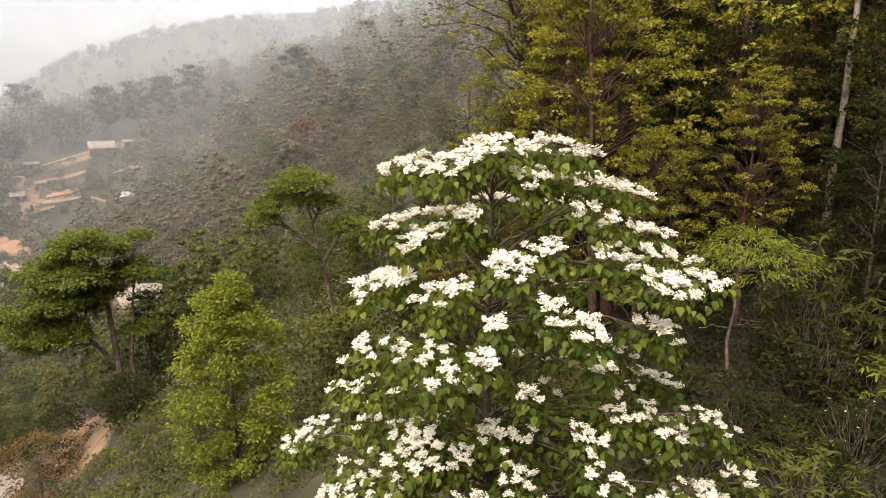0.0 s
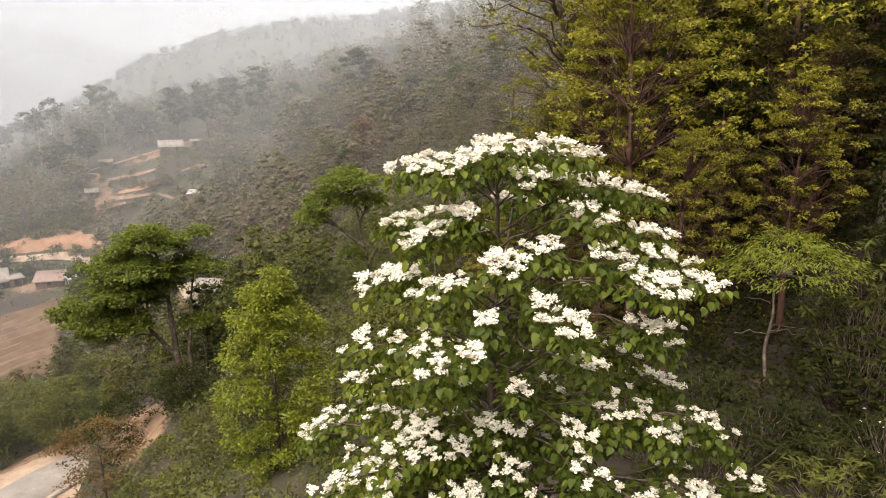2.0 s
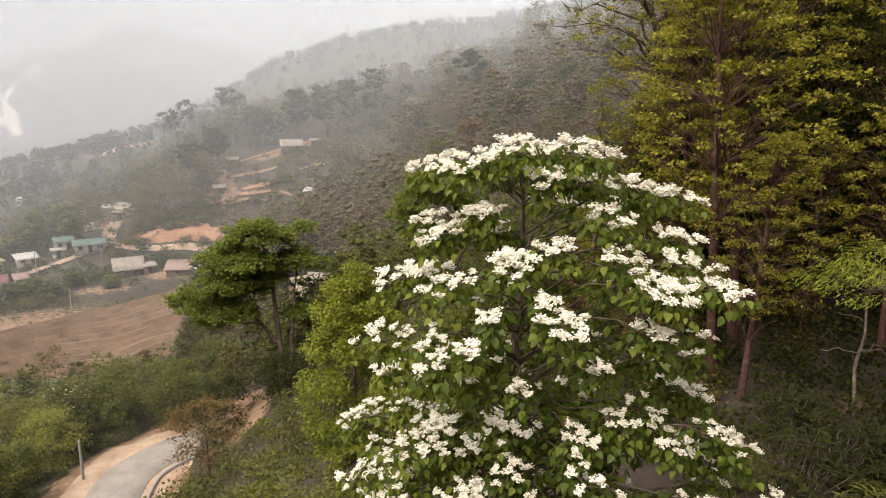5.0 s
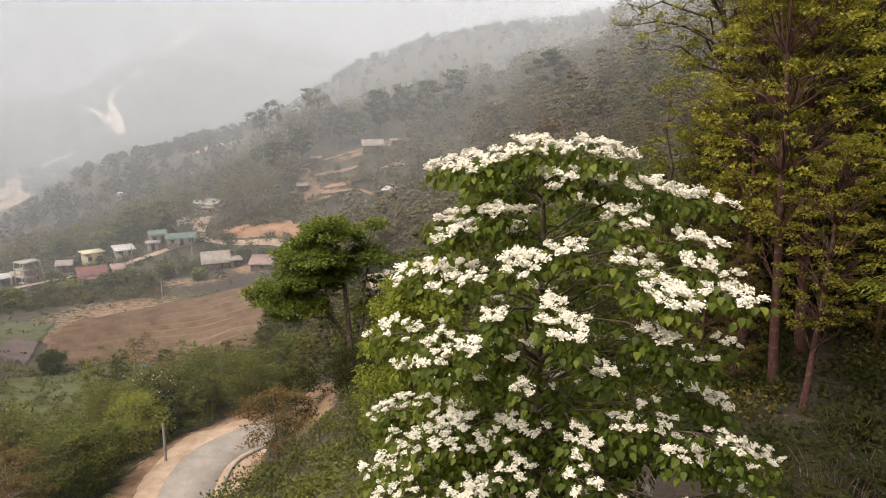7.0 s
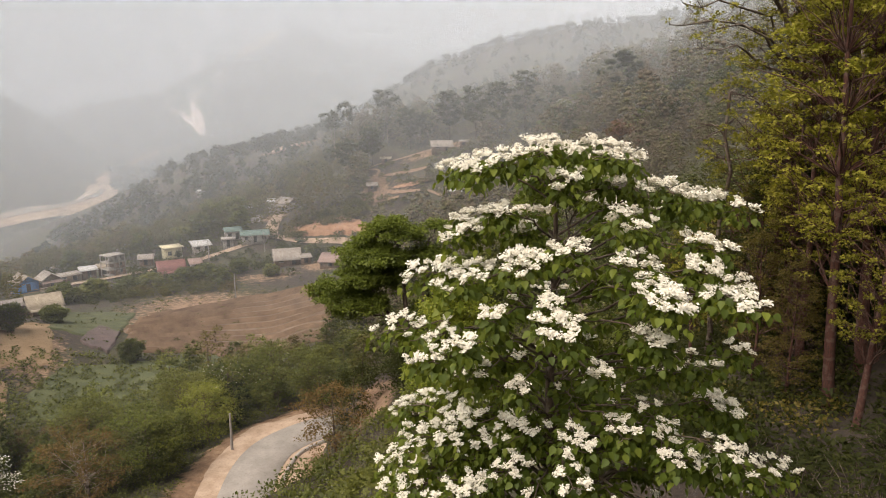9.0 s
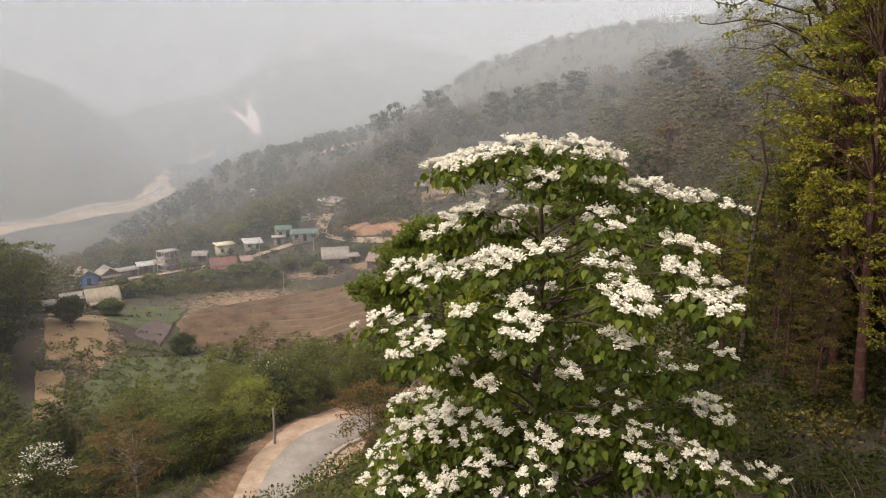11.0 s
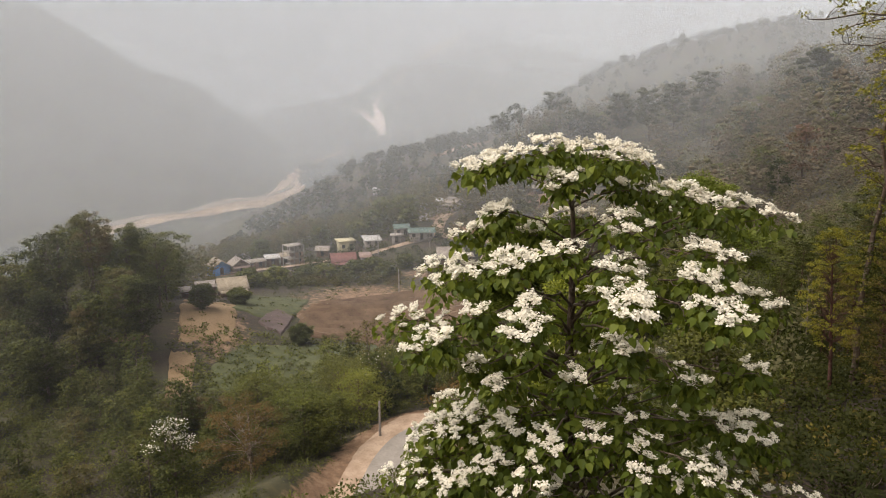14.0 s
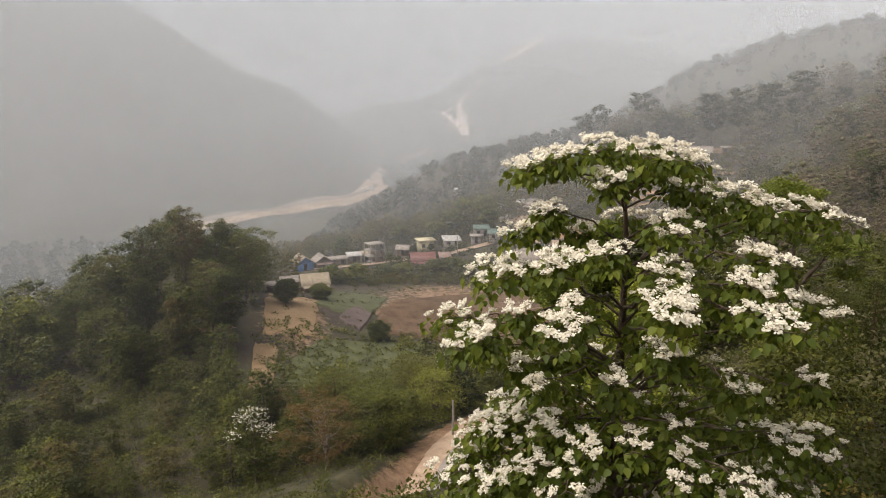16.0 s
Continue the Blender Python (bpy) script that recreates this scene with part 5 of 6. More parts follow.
HILL = ((67.2, 124, 13.5, 7.6), (69.5, 119, 13.0, 8.0), (62.5, 124, 13.5, 8.3), (63.5, 131, 12.4, 7.5), (72.4, 119, 13.0, 7.0), (64.4, 104, 12.0, 6.1), (65.6, 106, 11.6, 6.4), (64.6, 129, 12.0, 5.4), (66.0, 112, 9.5, 5.0), (70.6, 108, 10, 5.4), (73.6, 108, 10, 6), (75.6, 118, 11, 6.4), (68.4, 104, 8, 5.2), (71.6, 98, 8, 5))
LOW = ((52.3, 64, 7.4, 9.0), (44.5, 84, 6.0, 9), (48.7, 79, 6.6, 9), (40.7, 83, 7.6, 10), (37.7, 78, 6.3, 9), (36.8, 73, 6.0, 6.4), (33.7, 70, 6.4, 6), (47, 72, 6, 8), (56, 78, 6, 8), 
       (51.5, 114, 3.2, 4.4), (55.0, 176, 4.5, 6), (52.8, 180, 4, 7), (46.2, 184, 4, 7), (48.9, 182, 4, 7), (43.5, 180, 4, 6), (44.8, 186, 4.5, 6), (50.5, 183, 3.5, 6), (59.2, 128, 4.5, 4.2), (56.2, 139, 3, 4.5),
       (53.9, 229, 8, 7.5), (48.9, 244, 8, 8), (44.5, 246, 9, 9), (43, 252, 10, 9), (42, 262, 10, 9), (46, 240, 7, 7), (41.5, 240, 7, 7), (36, 205, 3, 4), (39.5, 186, 3, 4), (42, 194, 3.5, 5), (60.5, 205, 9, 8), (62, 190, 9, 8))
for group, rows, prof, lm, lab in (("ridge trees", RIDGE, "round", LEAF_DARK, "tall tree standing on the misty ridge"), ("umbrella trees", UMBRELLA, "umbrella", LEAF_DARK, "tall thin-stemmed tree with a small flat crown"),
                                  ("hill crest trees", HILL, "round", LEAF_WOODS, "tall leafy tree on the wooded hill crest"), ("valley trees", LOW, "round", LEAF_MID, "leafy green tree below the road")):
    for i, (phi, r, h, w) in enumerate(rows):
        x, y = polar(phi, r)
        big = h > 9
        sz = max(0.2, r * 0.0028) if r > 150 else 0.12 + r * 0.0012
        geo = tree_geo(300 + i + int(r), h, w, (0.7 if prof == "umbrella" else 0.35 if big else 0.15), 16 if prof == "umbrella" else 40 if r > 150 else 64, 110 if r < 150 else 30, sz, SPRAY if r > 150 else SIMPLE, 0.10 + 0.008 * h, (0, 0), 0.5, prof, w * (0.12 if group == "hill crest trees" else 0.15), 0.12, sides=6, forks=1 if big else 0, roll=0.35, core=2 if r > 150 else 0)
        tree_thing("tree", geo, BARK_PALE if prof == "umbrella" else BARK, (LEAF_FRESH if group == "valley trees" and i in (0, 3, 7) else (LEAF_WOODS, LEAF_DARK, LEAF_MID, LEAF_THICKET)[i % 4] if group == "hill crest trees" else lm), lab, place(x, y, i * 1.3), "tree", group)

tree_thing("bare_brown_tree", tree_geo(401, 7.6, 7.0, 0.25, 70, 62, 0.17, SIMPLE, 0.12, (0, 0), 0.6, "round", 0.6, 0.2, forks=2), BARK_PALE, LEAF_BROWN, "spreading tree with rust-brown leaves", place(*polar(57.6, 57.5)))
tree_thing("russet_bush", tree_geo(402, 5.0, 4.6, 0.15, 60, 50, 0.15, SIMPLE, 0.07, (0, 0), 0.6, "round", 0.45, 0.2), BARK, LEAF_BROWN, "russet-leaved bush above the road cut", place(*polar(37.2, 36.0)))
tree_thing("red_leaved_tree", tree_geo(403, 9, 6, 0.3, 24, 36, 0.45, SPRAY, 0.14, (0, 0), 0.6, "round", 0.9, 0.2), BARK, LEAF_RED, "tree with fresh reddish leaves on the hillside", place(*polar(10.5, 120)))
tree_thing("grey_brown_tree", tree_geo(404, 7.5, 5.5, 0.2, 40, 26, 0.3, SIMPLE, 0.1, (0, 0), 0.6, "tall", 0.6, 0.2, forks=1), BARK, LEAF_OCHRE, "dry thin-leaved tree at the field's edge", place(*polar(45.8, 100)))


def white_tree(phi, r, h, w, share, seed):
    """A distant flowering tree, white over part of its crown."""
    rng = np.random.default_rng(seed)
    geo = tree_geo(seed, h, w, 0.25, 34, 50, 0.2 + r * .0015, SPRAY, 0.12, (0, 0), 0.5, "round", w * 0.14, 0.1, sides=5)
    e = tree_thing("flowering_tree", geo, BARK, LEAF_MID, "distant tree dotted with white blossom", place(*polar(phi, r)), "tree", "distant flowering trees")
    bl = Geo()
    v = np.concatenate(geo[1].v)
    sel = v[(v[:, 2] > h * 0.74) & (rng.random(len(v)) < share)]
    n = len(sel)
    leaves(bl, rng, sel + (0, 0, 0.1), rng.normal(0, 1, (n, 3)) * (1, 1, .3), 0.08 + r * .0010, SPRAY, 0.3)
    part("blossom", bl.mesh("blossom", PETAL), e, "white blossom")


for row in ((64.0, 62, 8.5, 5.0, .22, 501), (44.6, 80, 6.5, 7, .02, 502), (15.2, 232, 8, 7, .12, 503), (16, 165, 6, 5, .05, 504), (6, 175, 8, 6, .1, 505), (22.5, 125, 6, 5, .06, 506)):
    white_tree(*row)

# ---------------------------------------------------------------- fields, tracks, river, landslides
def field(name, corners, mat, label, step=0.0, lift=0.25, n=44, cat="field"):
    """A patch of land between four corners (bearing, radius), in terraces where step is given."""
    c = np.array([polar(a, r) for a, r in corners])
    rng = np.random.default_rng(len(label))
    k1, k2 = rng.uniform(0, 6, 2)

    def fn(u, v):
        e = 0.02 * np.sin(v * 9 + k1) + 0.014 * np.sin(v * 23 + k2)
        f = 0.02 * np.sin(u * 8 + k2) + 0.014 * np.sin(u * 21 + k1)
        uu, vv = np.clip(u + e * (2 * u - 1), -0.1, 1.1), np.clip(v + f * (2 * v - 1), -0.1, 1.1)
        p = (c[0] * ((1 - uu) * (1 - vv))[:, None] + c[1] * (uu * (1 - vv))[:, None] + c[2] * (uu * vv)[:, None] + c[3] * ((1 - uu) * vv)[:, None])
        return p[:, 0], p[:, 1]
    g = drape(fn, np.linspace(0, 1, n * 2), np.linspace(0, 1, n), lift)
    if step:
        v = g.v[0]
        V = np.tile(np.linspace(0, 1, n), n * 2)
        U = np.repeat(np.linspace(0, 1, n * 2), n)
        q = U * step + 0.28 * np.sin(V * 4 + k1) + 0.10 * np.sin(V * 11)
        v[:, 2] += (1 - (q - np.floor(q))) * 0.9
    v = g.v[0]
    rim = np.zeros((n * 2, n), dtype=bool)
    rim[[0, -1]] = rim[:, [0, -1]] = True
    rim = rim.ravel()
    v[rim, 2] = height(v[rim, 0], v[rim, 1]) - 0.1
    return tagged(new(name, g.mesh(name, mat)), label, cat, kind="structure")


field("terraced_field", ((52.5, 120), (50.0, 148), (33.8, 177), (35.0, 112)), FIELD, "dry brown terraced field with low banks", 11, n=60)
field("meadow", ((57.0, 132), (55.2, 158), (50.2, 152), (52.7, 126)), GRASS, "small green meadow", 0, 0.3)
field("ploughed_field", ((61.6, 111), (60.6, 140), (56.4, 137), (57.0, 112)), FIELD_PALE, "bare ploughed field of pale soil", 0, 0.15)
field("ploughed_field", ((63.4, 91), (62.3, 107), (60.3, 106), (61.2, 92)), FIELD_PALE, "narrow bare ploughed strip", 0, 0.15)
field("grass_slope", ((61.0, 92), (57.0, 111), (44.0, 116), (47.0, 94)), GRASS, "rough green grass slope", 0, 0.2)
field("fallow", ((55.0, 124), (53.2, 138), (51.8, 132), (53.0, 118)), plain_material("purple_brown_scrub", (0.045, 0.030, 0.026), (0.085, 0.055, 0.048), 0.5), "fallow plot of purple-brown dry weeds", 0, 0.45)

ribbon("village_road", ((31.0, 150), (31.3, 172), (30.6, 190), (31.6, 203), (33.5, 211), (36.7, 218), (39.2, 228)), 3.4, 0.35, SAND, "pale dirt road through the village", 0.06, step=2)
ribbon("village_road", ((39.2, 228), (39.0, 240), (38.4, 262), (38.2, 290)), (4, 5, 4, 3), 0.4, SAND, "pale dirt road climbing past the upper house", 0.06, step=2)
ribbon("village_lane", ((39.2, 228), (42.3, 220), (45.6, 214), (49.1, 209), (52.6, 203), (56, 203), (59.5, 206), (63, 210)), (3, 3.2, 3.6, 3.6, 3, 3, 2.4, 2.4), 0.4, SAND, "pale lane in front of the houses", 0.08, step=2)
ribbon("yard", ((40.4, 250), (40.2, 268), (39.8, 282)), (4, 5, 4), 0.4, CONCRETE, "grey concrete yard beside the road", 0.1, step=2)
ribbon("footpath", ((31.5, 262), (30.2, 255), (30.6, 242), (29.4, 234), (26.5, 226), (24.5, 215), (22.8, 205)), (0.9, 1.1, 1.3, 2.0, 1.2, 1.0, 0.8), 0.3, SOIL, "worn footpath of bare soil", 0.25, step=2)
ribbon("cut_terrace", ((31.0, 262), (29.0, 264), (27.0, 264), (24.5, 262), (22.5, 258)), (1.0, 2.4, 3.6, 2.8, 1.5), 0.35, SOIL, "bare levelled earth behind the hillside hut", 0.5, step=2)
ribbon("orange_terrace", ((29.0, 236), (27.3, 234), (26.0, 231)), (2.0, 3.0, 2.4), 0.5, ORANGE_SOIL, "strip of orange clay above the path", 0.25, step=2)
ribbon("bare_patch", ((30.2, 248), (28.0, 246), (26.2, 244)), (1.5, 3.5, 1.5), 0.4, SOIL, "patch of bare eroded soil", 0.35, step=2)
ribbon("bare_patch", ((31.6, 231), (30.0, 229), (28.6, 228)), (1.5, 3.0, 1.2), 0.4, SOIL, "patch of bare eroded soil", 0.35, step=2)
ribbon("bare_patch", ((24.5, 233), (23.2, 231), (22.4, 229)), (1.0, 2.6, 1.2), 0.4, SOIL, "patch of bare eroded soil", 0.35, step=2)
ribbon("slip", ((20.3, 176), (19.8, 180), (19.2, 183)), (3, 7, 4), 0.4, ORANGE_SOIL, "small orange earth slip", 0.3, step=2)
ribbon("forest_track", ((69.5, 104), (67.2, 108), (65.4, 109), (63.8, 112)), (1.0, 1.2, 0.9), 0.5, SOIL, "narrow pale track through the wood", 0.2, step=2)

# the river and its gravel banks
ribbon("river_bank", ((66, 640), (61.6, 676), (56.1, 741), (52.0, 802), (50.6, 900), (50.2, 1107), (48.7, 1353), (46.5, 1500)), (20, 26, 34, 22, 14, 14, 16, 12), 1.6, plain_material("river_gravel", (0.22, 0.145, 0.09), (0.36, 0.26, 0.175), 0.02, 0.95), "pale gravel banks along the river", 0.25, cat="river", cross=9)
ribbon("river", ((66, 655), (61.6, 690), (56.1, 752), (52.0, 812), (50.6, 906)), (7, 9, 10, 8, 5), 2.2, plain_material("muddy_water", (0.20, 0.15, 0.11), (0.25, 0.19, 0.14), 0.05, 0.25), "muddy river on the valley floor", 0.2, cat="river", cross=3)
ribbon("landslide", ((43.3, 1545), (43.5, 1640), (43.8, 1800), (43.3, 1885)), (11, 23, 15, 17), 5, SCAR, "pale landslide scar on the far mountain", 0.32, cat="landslide", cross=9)
ribbon("landslide", ((43.5, 1560), (44.2, 1660), (45.0, 1770), (45.8, 1890)), (11, 14, 11, 6), 5.5, SCAR, "branch of the landslide scar", 0.32, cat="landslide", cross=9)
ribbon("landslide", ((42.4, 1905), (41.8, 1925), (41.4, 1940)), (20, 34, 14), 6, SCAR, "small earth slip on the far mountain", 0.45, cat="landslide", cross=9)
ribbon("landslide", ((40.4, 2010), (39.4, 2070), (38.0, 2130), (36.9, 2190)), (24, 56, 70, 36), 7, SCAR, "broad landslide scar below the far summit", 0.38, cat="landslide", cross=9)
ribbon("quarry_cut", ((38.6, 438), (37.4, 440), (36.4, 441)), (6, 13, 6), 1.2, SAND, "pale earth cut on the lower spur", 0.25, cat="cutting", cross=7)


def road_cut():
    """The steep clay bank above the village road."""
    rng = np.random.default_rng(14)
    phis = np.linspace(38.0, 30.6, 60)
    rows = []
    for i, ph in enumerate(phis):
        r0 = np.interp(ph, (30.6, 33.5, 36.7, 38.0), (207.5, 215, 222, 226))
        hgt = 2.7 * math.sin(math.pi * (i + 0.5) / 60) ** 0.4 * (1 + 0.06 * math.sin(i * 0.7))
        line = []
        for k, (dr, dz) in enumerate(((0, 0.0), (0.6, .35), (1.2, .7), (2.2, 1.0), (6.0, 1.12), (14, 1.0))):
            x, y = polar(ph, r0 + dr + 0.3 * math.sin(i * 0.9 + k))
            gz = ground_z(*polar(ph, r0))
            z = gz + hgt * dz + rng.normal(0, 0.06)
            if k == 5:
                z = ground_z(x, y) - 0.3
            line.append((x, y, max(z, ground_z(x, y) + (0.1 if 0 < k < 5 else -0.3))))
        rows.append(line)
    v = np.array(rows)
    n, k = v.shape[:2]
    idx = np.arange(n * k).reshape(n, k)
    f = np.stack([idx[:-1, :-1], idx[1:, :-1], idx[1:, 1:], idx[:-1, 1:]], -1).reshape(-1, 4)
    tagged(new("road_cut", Geo().add(v.reshape(-1, 3), f).mesh("road_cut", ORANGE_SOIL, True)), "steep orange clay bank above the village road", "bank", kind="structure")


road_cut()

# ---------------------------------------------------------------- the village
TIN_GREY = plain_material("weathered_sheet", (0.15, 0.125, 0.10), (0.25, 0.215, 0.18), 1.2, 0.7)
TIN_RED = plain_material("rusty_red_sheet", (0.095, 0.032, 0.026), (0.15, 0.058, 0.047), 1.0, 0.6)
TIN_GREEN = plain_material("green_sheet", (0.05, 0.085, 0.07), (0.085, 0.125, 0.105), 1.0, 0.55)
TIN_WHITE = plain_material("pale_sheet", (0.27, 0.26, 0.24), (0.40, 0.385, 0.36), 0.8, 0.6)
TIN_TAN = plain_material("tan_sheet", (0.17, 0.135, 0.09), (0.27, 0.22, 0.155), 1.2, 0.75)
TIN_PINK = plain_material("faded_red_sheet", (0.16, 0.10, 0.08), (0.23, 0.16, 0.13), 1.2, 0.75)
WALL_WOOD = plain_material("brown_boards", (0.07, 0.045, 0.03), (0.16, 0.10, 0.065), 1.5, 0.85)
WALL_GREY = plain_material("grey_render", (0.19, 0.17, 0.15), (0.28, 0.25, 0.22), 1.0, 0.9)
WALL_CREAM = plain_material("cream_paint", (0.38, 0.33, 0.20), (0.46, 0.41, 0.27), 1.0, 0.8)
WALL_BRICK = plain_material("raw_brick_wall", (0.24, 0.16, 0.12), (0.36, 0.26, 0.20), 1.2, 0.9)
WALL_BLUE = plain_material("blue_paint", (0.04, 0.13, 0.32), (0.06, 0.19, 0.42), 1.0, 0.7)
WALL_PALE = plain_material("pale_render", (0.21, 0.185, 0.155), (0.29, 0.26, 0.225), 1.0, 0.85)
# Near-black panels put the unlit inside of doors and windows into colour.
DARK = plain_material("painted_dark_opening", (0.012, 0.011, 0.010), (0.03, 0.026, 0.022), 2.0, 0.6)


def box(g, x0, x1, y0, y1, z0, z1):
    v = [(x0, y0, z0), (x1, y0, z0), (x1, y1, z0), (x0, y1, z0), (x0, y0, z1), (x1, y0, z1), (x1, y1, z1), (x0, y1, z1)]
    g.add(v, [(0, 3, 2, 1), (4, 5, 6, 7), (0, 1, 5, 4), (1, 2, 6, 5), (2, 3, 7, 6), (3, 0, 4, 7)])


def slope_roof(g, x0, x1, ya, za, yb, zb, t=0.08, waves=0):
    """One roof slope from eave (ya, za) to ridge (yb, zb), as a sheet with ribs."""
    n = max(2, waves * 2 + 1)
    xs = np.linspace(x0, x1, n)
    up = np.array([0.05 * (i % 2) if waves else 0 for i in range(n)])
    top = np.stack([np.stack([xs, np.full(n, ya), za + up + t], -1), np.stack([xs, np.full(n, yb), zb + up + t], -1)])
    bot = top - (0, 0, t)
    v = np.concatenate([top.reshape(-1, 3), bot.reshape(-1, 3)])
    f = []
    for i in range(n - 1):
        f.append((i, i + 1, n + i + 1, n + i))
        f.append((2 * n + i, 3 * n + i, 3 * n + i + 1, 2 * n + i + 1))
        f.append((i, 2 * n + i, 2 * n + i + 1, i + 1))
        f.append((n + i, n + i + 1, 3 * n + i + 1, 3 * n + i))
    f += [(0, n, 3 * n, 2 * n), (n - 1, 3 * n - 1, 4 * n - 1, 2 * n - 1)]
    g.add(v, f)


def house(phi, r, w, d, h, rise, roof_mat, wall_mat, label, turn=0.0, style="gable", openings=2, veranda=0.0, sink=0.6, over=0.6):
    """A village house: walls with door and windows, a sheet roof, and a lean-to where there is one."""
    e = new("house")
    x, y = polar(phi, r)
    wall = Geo()
    box(wall, -w / 2, w / 2, -d / 2, d / 2, -sink - 1.0, h)
    if style == "gable":
        wall.add([(-w / 2, -d / 2, h), (-w / 2, d / 2, h), (-w / 2, 0, h + rise), (w / 2, -d / 2, h), (w / 2, d / 2, h), (w / 2, 0, h + rise)], [(0, 2, 1), (3, 4, 5)])
    if style == "gable_front":
        wall.add([(-w / 2, -d / 2, h), (w / 2, -d / 2, h), (0, -d / 2, h + rise), (-w / 2, d / 2, h), (w / 2, d / 2, h), (0, d / 2, h + rise)], [(0, 1, 2), (4, 3, 5)])
    part("wall", wall.mesh("wall", wall_mat), e)
    ribs = int(w * 1.2)
    if style == "gable":
        k = rise / (d / 2)
        for s, nm in ((-1, "roof"), (1, "roof")):
            g = Geo()
            slope_roof(g, -w / 2 - over, w / 2 + over, s * (d / 2 + over), h - k * over, 0, h + rise + (0.03 if s > 0 else 0), 0.08, ribs)
            part(nm, g.mesh("roof", roof_mat), e)
    elif style == "gable_front":
        k = rise / (w / 2)
        for s in (-1, 1):
            g = Geo()
            slope_roof(g, -d / 2 - over, d / 2 + over, s * (w / 2 + over), h - k * over, 0, h + rise + (0.03 if s > 0 else 0), 0.08, ribs)
            o = part("roof", g.mesh("roof", roof_mat), e)
            o.matrix_local = pose(0, 0, 0, 0, 0, 90)
    elif style == "shed":
        g = Geo()
        slope_roof(g, -w / 2 - over, w / 2 + over, -d / 2 - over, h + 0.05, d / 2 + over, h + rise, 0.08, ribs)
        part("roof", g.mesh("roof", roof_mat), e)
    else:
        g = Geo()
        box(g, -w / 2 - over, w / 2 + over, -d / 2 - over, d / 2 + over, h, h + 0.3)
        part("roof", g.mesh("roof", roof_mat), e)
    if veranda:
        g = Geo()
        slope_roof(g, -w / 2 - 0.2, w / 2 + 0.2, -d / 2 - veranda, h * 0.62, -d / 2 + 0.02, h * 0.85, 0.08, ribs)
        part("lean_to_roof", g.mesh("lean_to_roof", roof_mat if style != "gable_front" else TIN_PINK), e)
        for i in range(4):
            g = Geo()
            px_ = -w / 2 + w * i / 3
            box(g, px_ - 0.07, px_ + 0.07, -d / 2 - veranda + 0.1, -d / 2 - veranda + 0.24, -sink - 1, h * 0.63)
            part("post", g.mesh("post", WALL_WOOD), e)
    for i in range(openings):
        cx = -w / 2 + w * (i + 0.5) / openings
        g = Geo()
        if i == openings // 2:
            box(g, cx - 0.5, cx + 0.5, -d / 2 - 0.05, -d / 2 + 0.05, 0.0, min(2.05, h - 0.15))
            part("door", g.mesh("door", DARK), e)
        else:
            box(g, cx - 0.55, cx + 0.55, -d / 2 - 0.05, -d / 2 + 0.05, 0.9, min(2.0, h - 0.2))
            wn_ = part("window", g.mesh("window", DARK), e)
            fr = Geo()
            box(fr, cx - 0.65, cx + 0.65, -d / 2 - 0.12, -d / 2 + 0.02, 0.78, 0.9)
            part("sill", fr.mesh("sill", WALL_PALE), wn_)
    e.matrix_world = Matrix.LocRotScale((x, y, ground_z(x, y) + sink), Euler((0, 0, radians(phi + turn))), None)
    return tagged(e, label, "house", "village houses")


house(38.1, 199, 7.0, 5.0, 1.9, 2.4, TIN_GREY, WALL_WOOD, "low house with a weathered grey-brown sheet roof", 4, veranda=0.0)
house(36.6, 197, 2.6, 2.4, 1.5, 0.6, TIN_GREY, WALL_WOOD, "small lean-to shed beside the grey-roofed house", 10, "shed", 1)
house(34.4, 188, 6.0, 4.5, 1.0, 1.6, TIN_PINK, WALL_WOOD, "low shed with a faded red sheet roof", -14, "shed", 1)
house(32.9, 184, 2.4, 2.0, 1.2, 0.4, TIN_WHITE, WALL_GREY, "tiny shed under a white tarpaulin", 20, "shed", 1)
house(47.2, 197, 6.4, 4.6, 2.4, 1.7, TIN_RED, WALL_WOOD, "house with a red sheet roof and a pale lean-to", 6, veranda=2.2)
house(45.3, 201, 2.6, 3.5, 2.0, 0.8, TIN_PINK, WALL_GREY, "small pale annex beside the red-roofed house", 6, "shed", 1)
house(46.9, 227, 5.0, 4.6, 3.0, 0.4, WALL_CREAM, WALL_CREAM, "cream painted house with a flat roof slab", 14, "flat", 2)
house(44.7, 226, 5.0, 4.5, 1.8, 0.9, TIN_WHITE, WALL_PALE, "low white building beside the cream house", 10, "shed", 2)
house(48.8, 222, 3.6, 3.6, 2.0, 0.9, TIN_GREY, WALL_WOOD, "small grey-roofed shed by the lane", -10, "gable", 1)
house(57.3, 205, 5.0, 6.0, 2.3, 1.7, TIN_TAN, WALL_BLUE, "hut with a blue gable wall and tan roof", 16, "gable_front", 1)
house(55.7, 206, 4.6, 5.0, 2.0, 1.6, TIN_GREY, WALL_WOOD, "dark-roofed hut with a pinkish lean-to", 14, "gable_front", 1, veranda=1.4)
house(53.0, 212, 3.6, 3.0, 2.0, 0.6, TIN_WHITE, WALL_WOOD, "small shed with a white sheet roof", 8, "shed", 1)
house(54.4, 210, 5.5, 2.0, 1.5, 0.5, TIN_GREY, WALL_WOOD, "long low shed along the lane", 20, "shed", 2)
house(51.9, 214, 3.0, 2.6, 1.9, 0.6, TIN_TAN, WALL_WOOD, "small tan-roofed shed by the lane", 0, "shed", 1)
house(56.6, 155, 5.6, 4.6, 2.0, 1.8, TIN_TAN, WALL_WOOD, "thatch-brown farmhouse at the field's edge", 8, veranda=1.6)
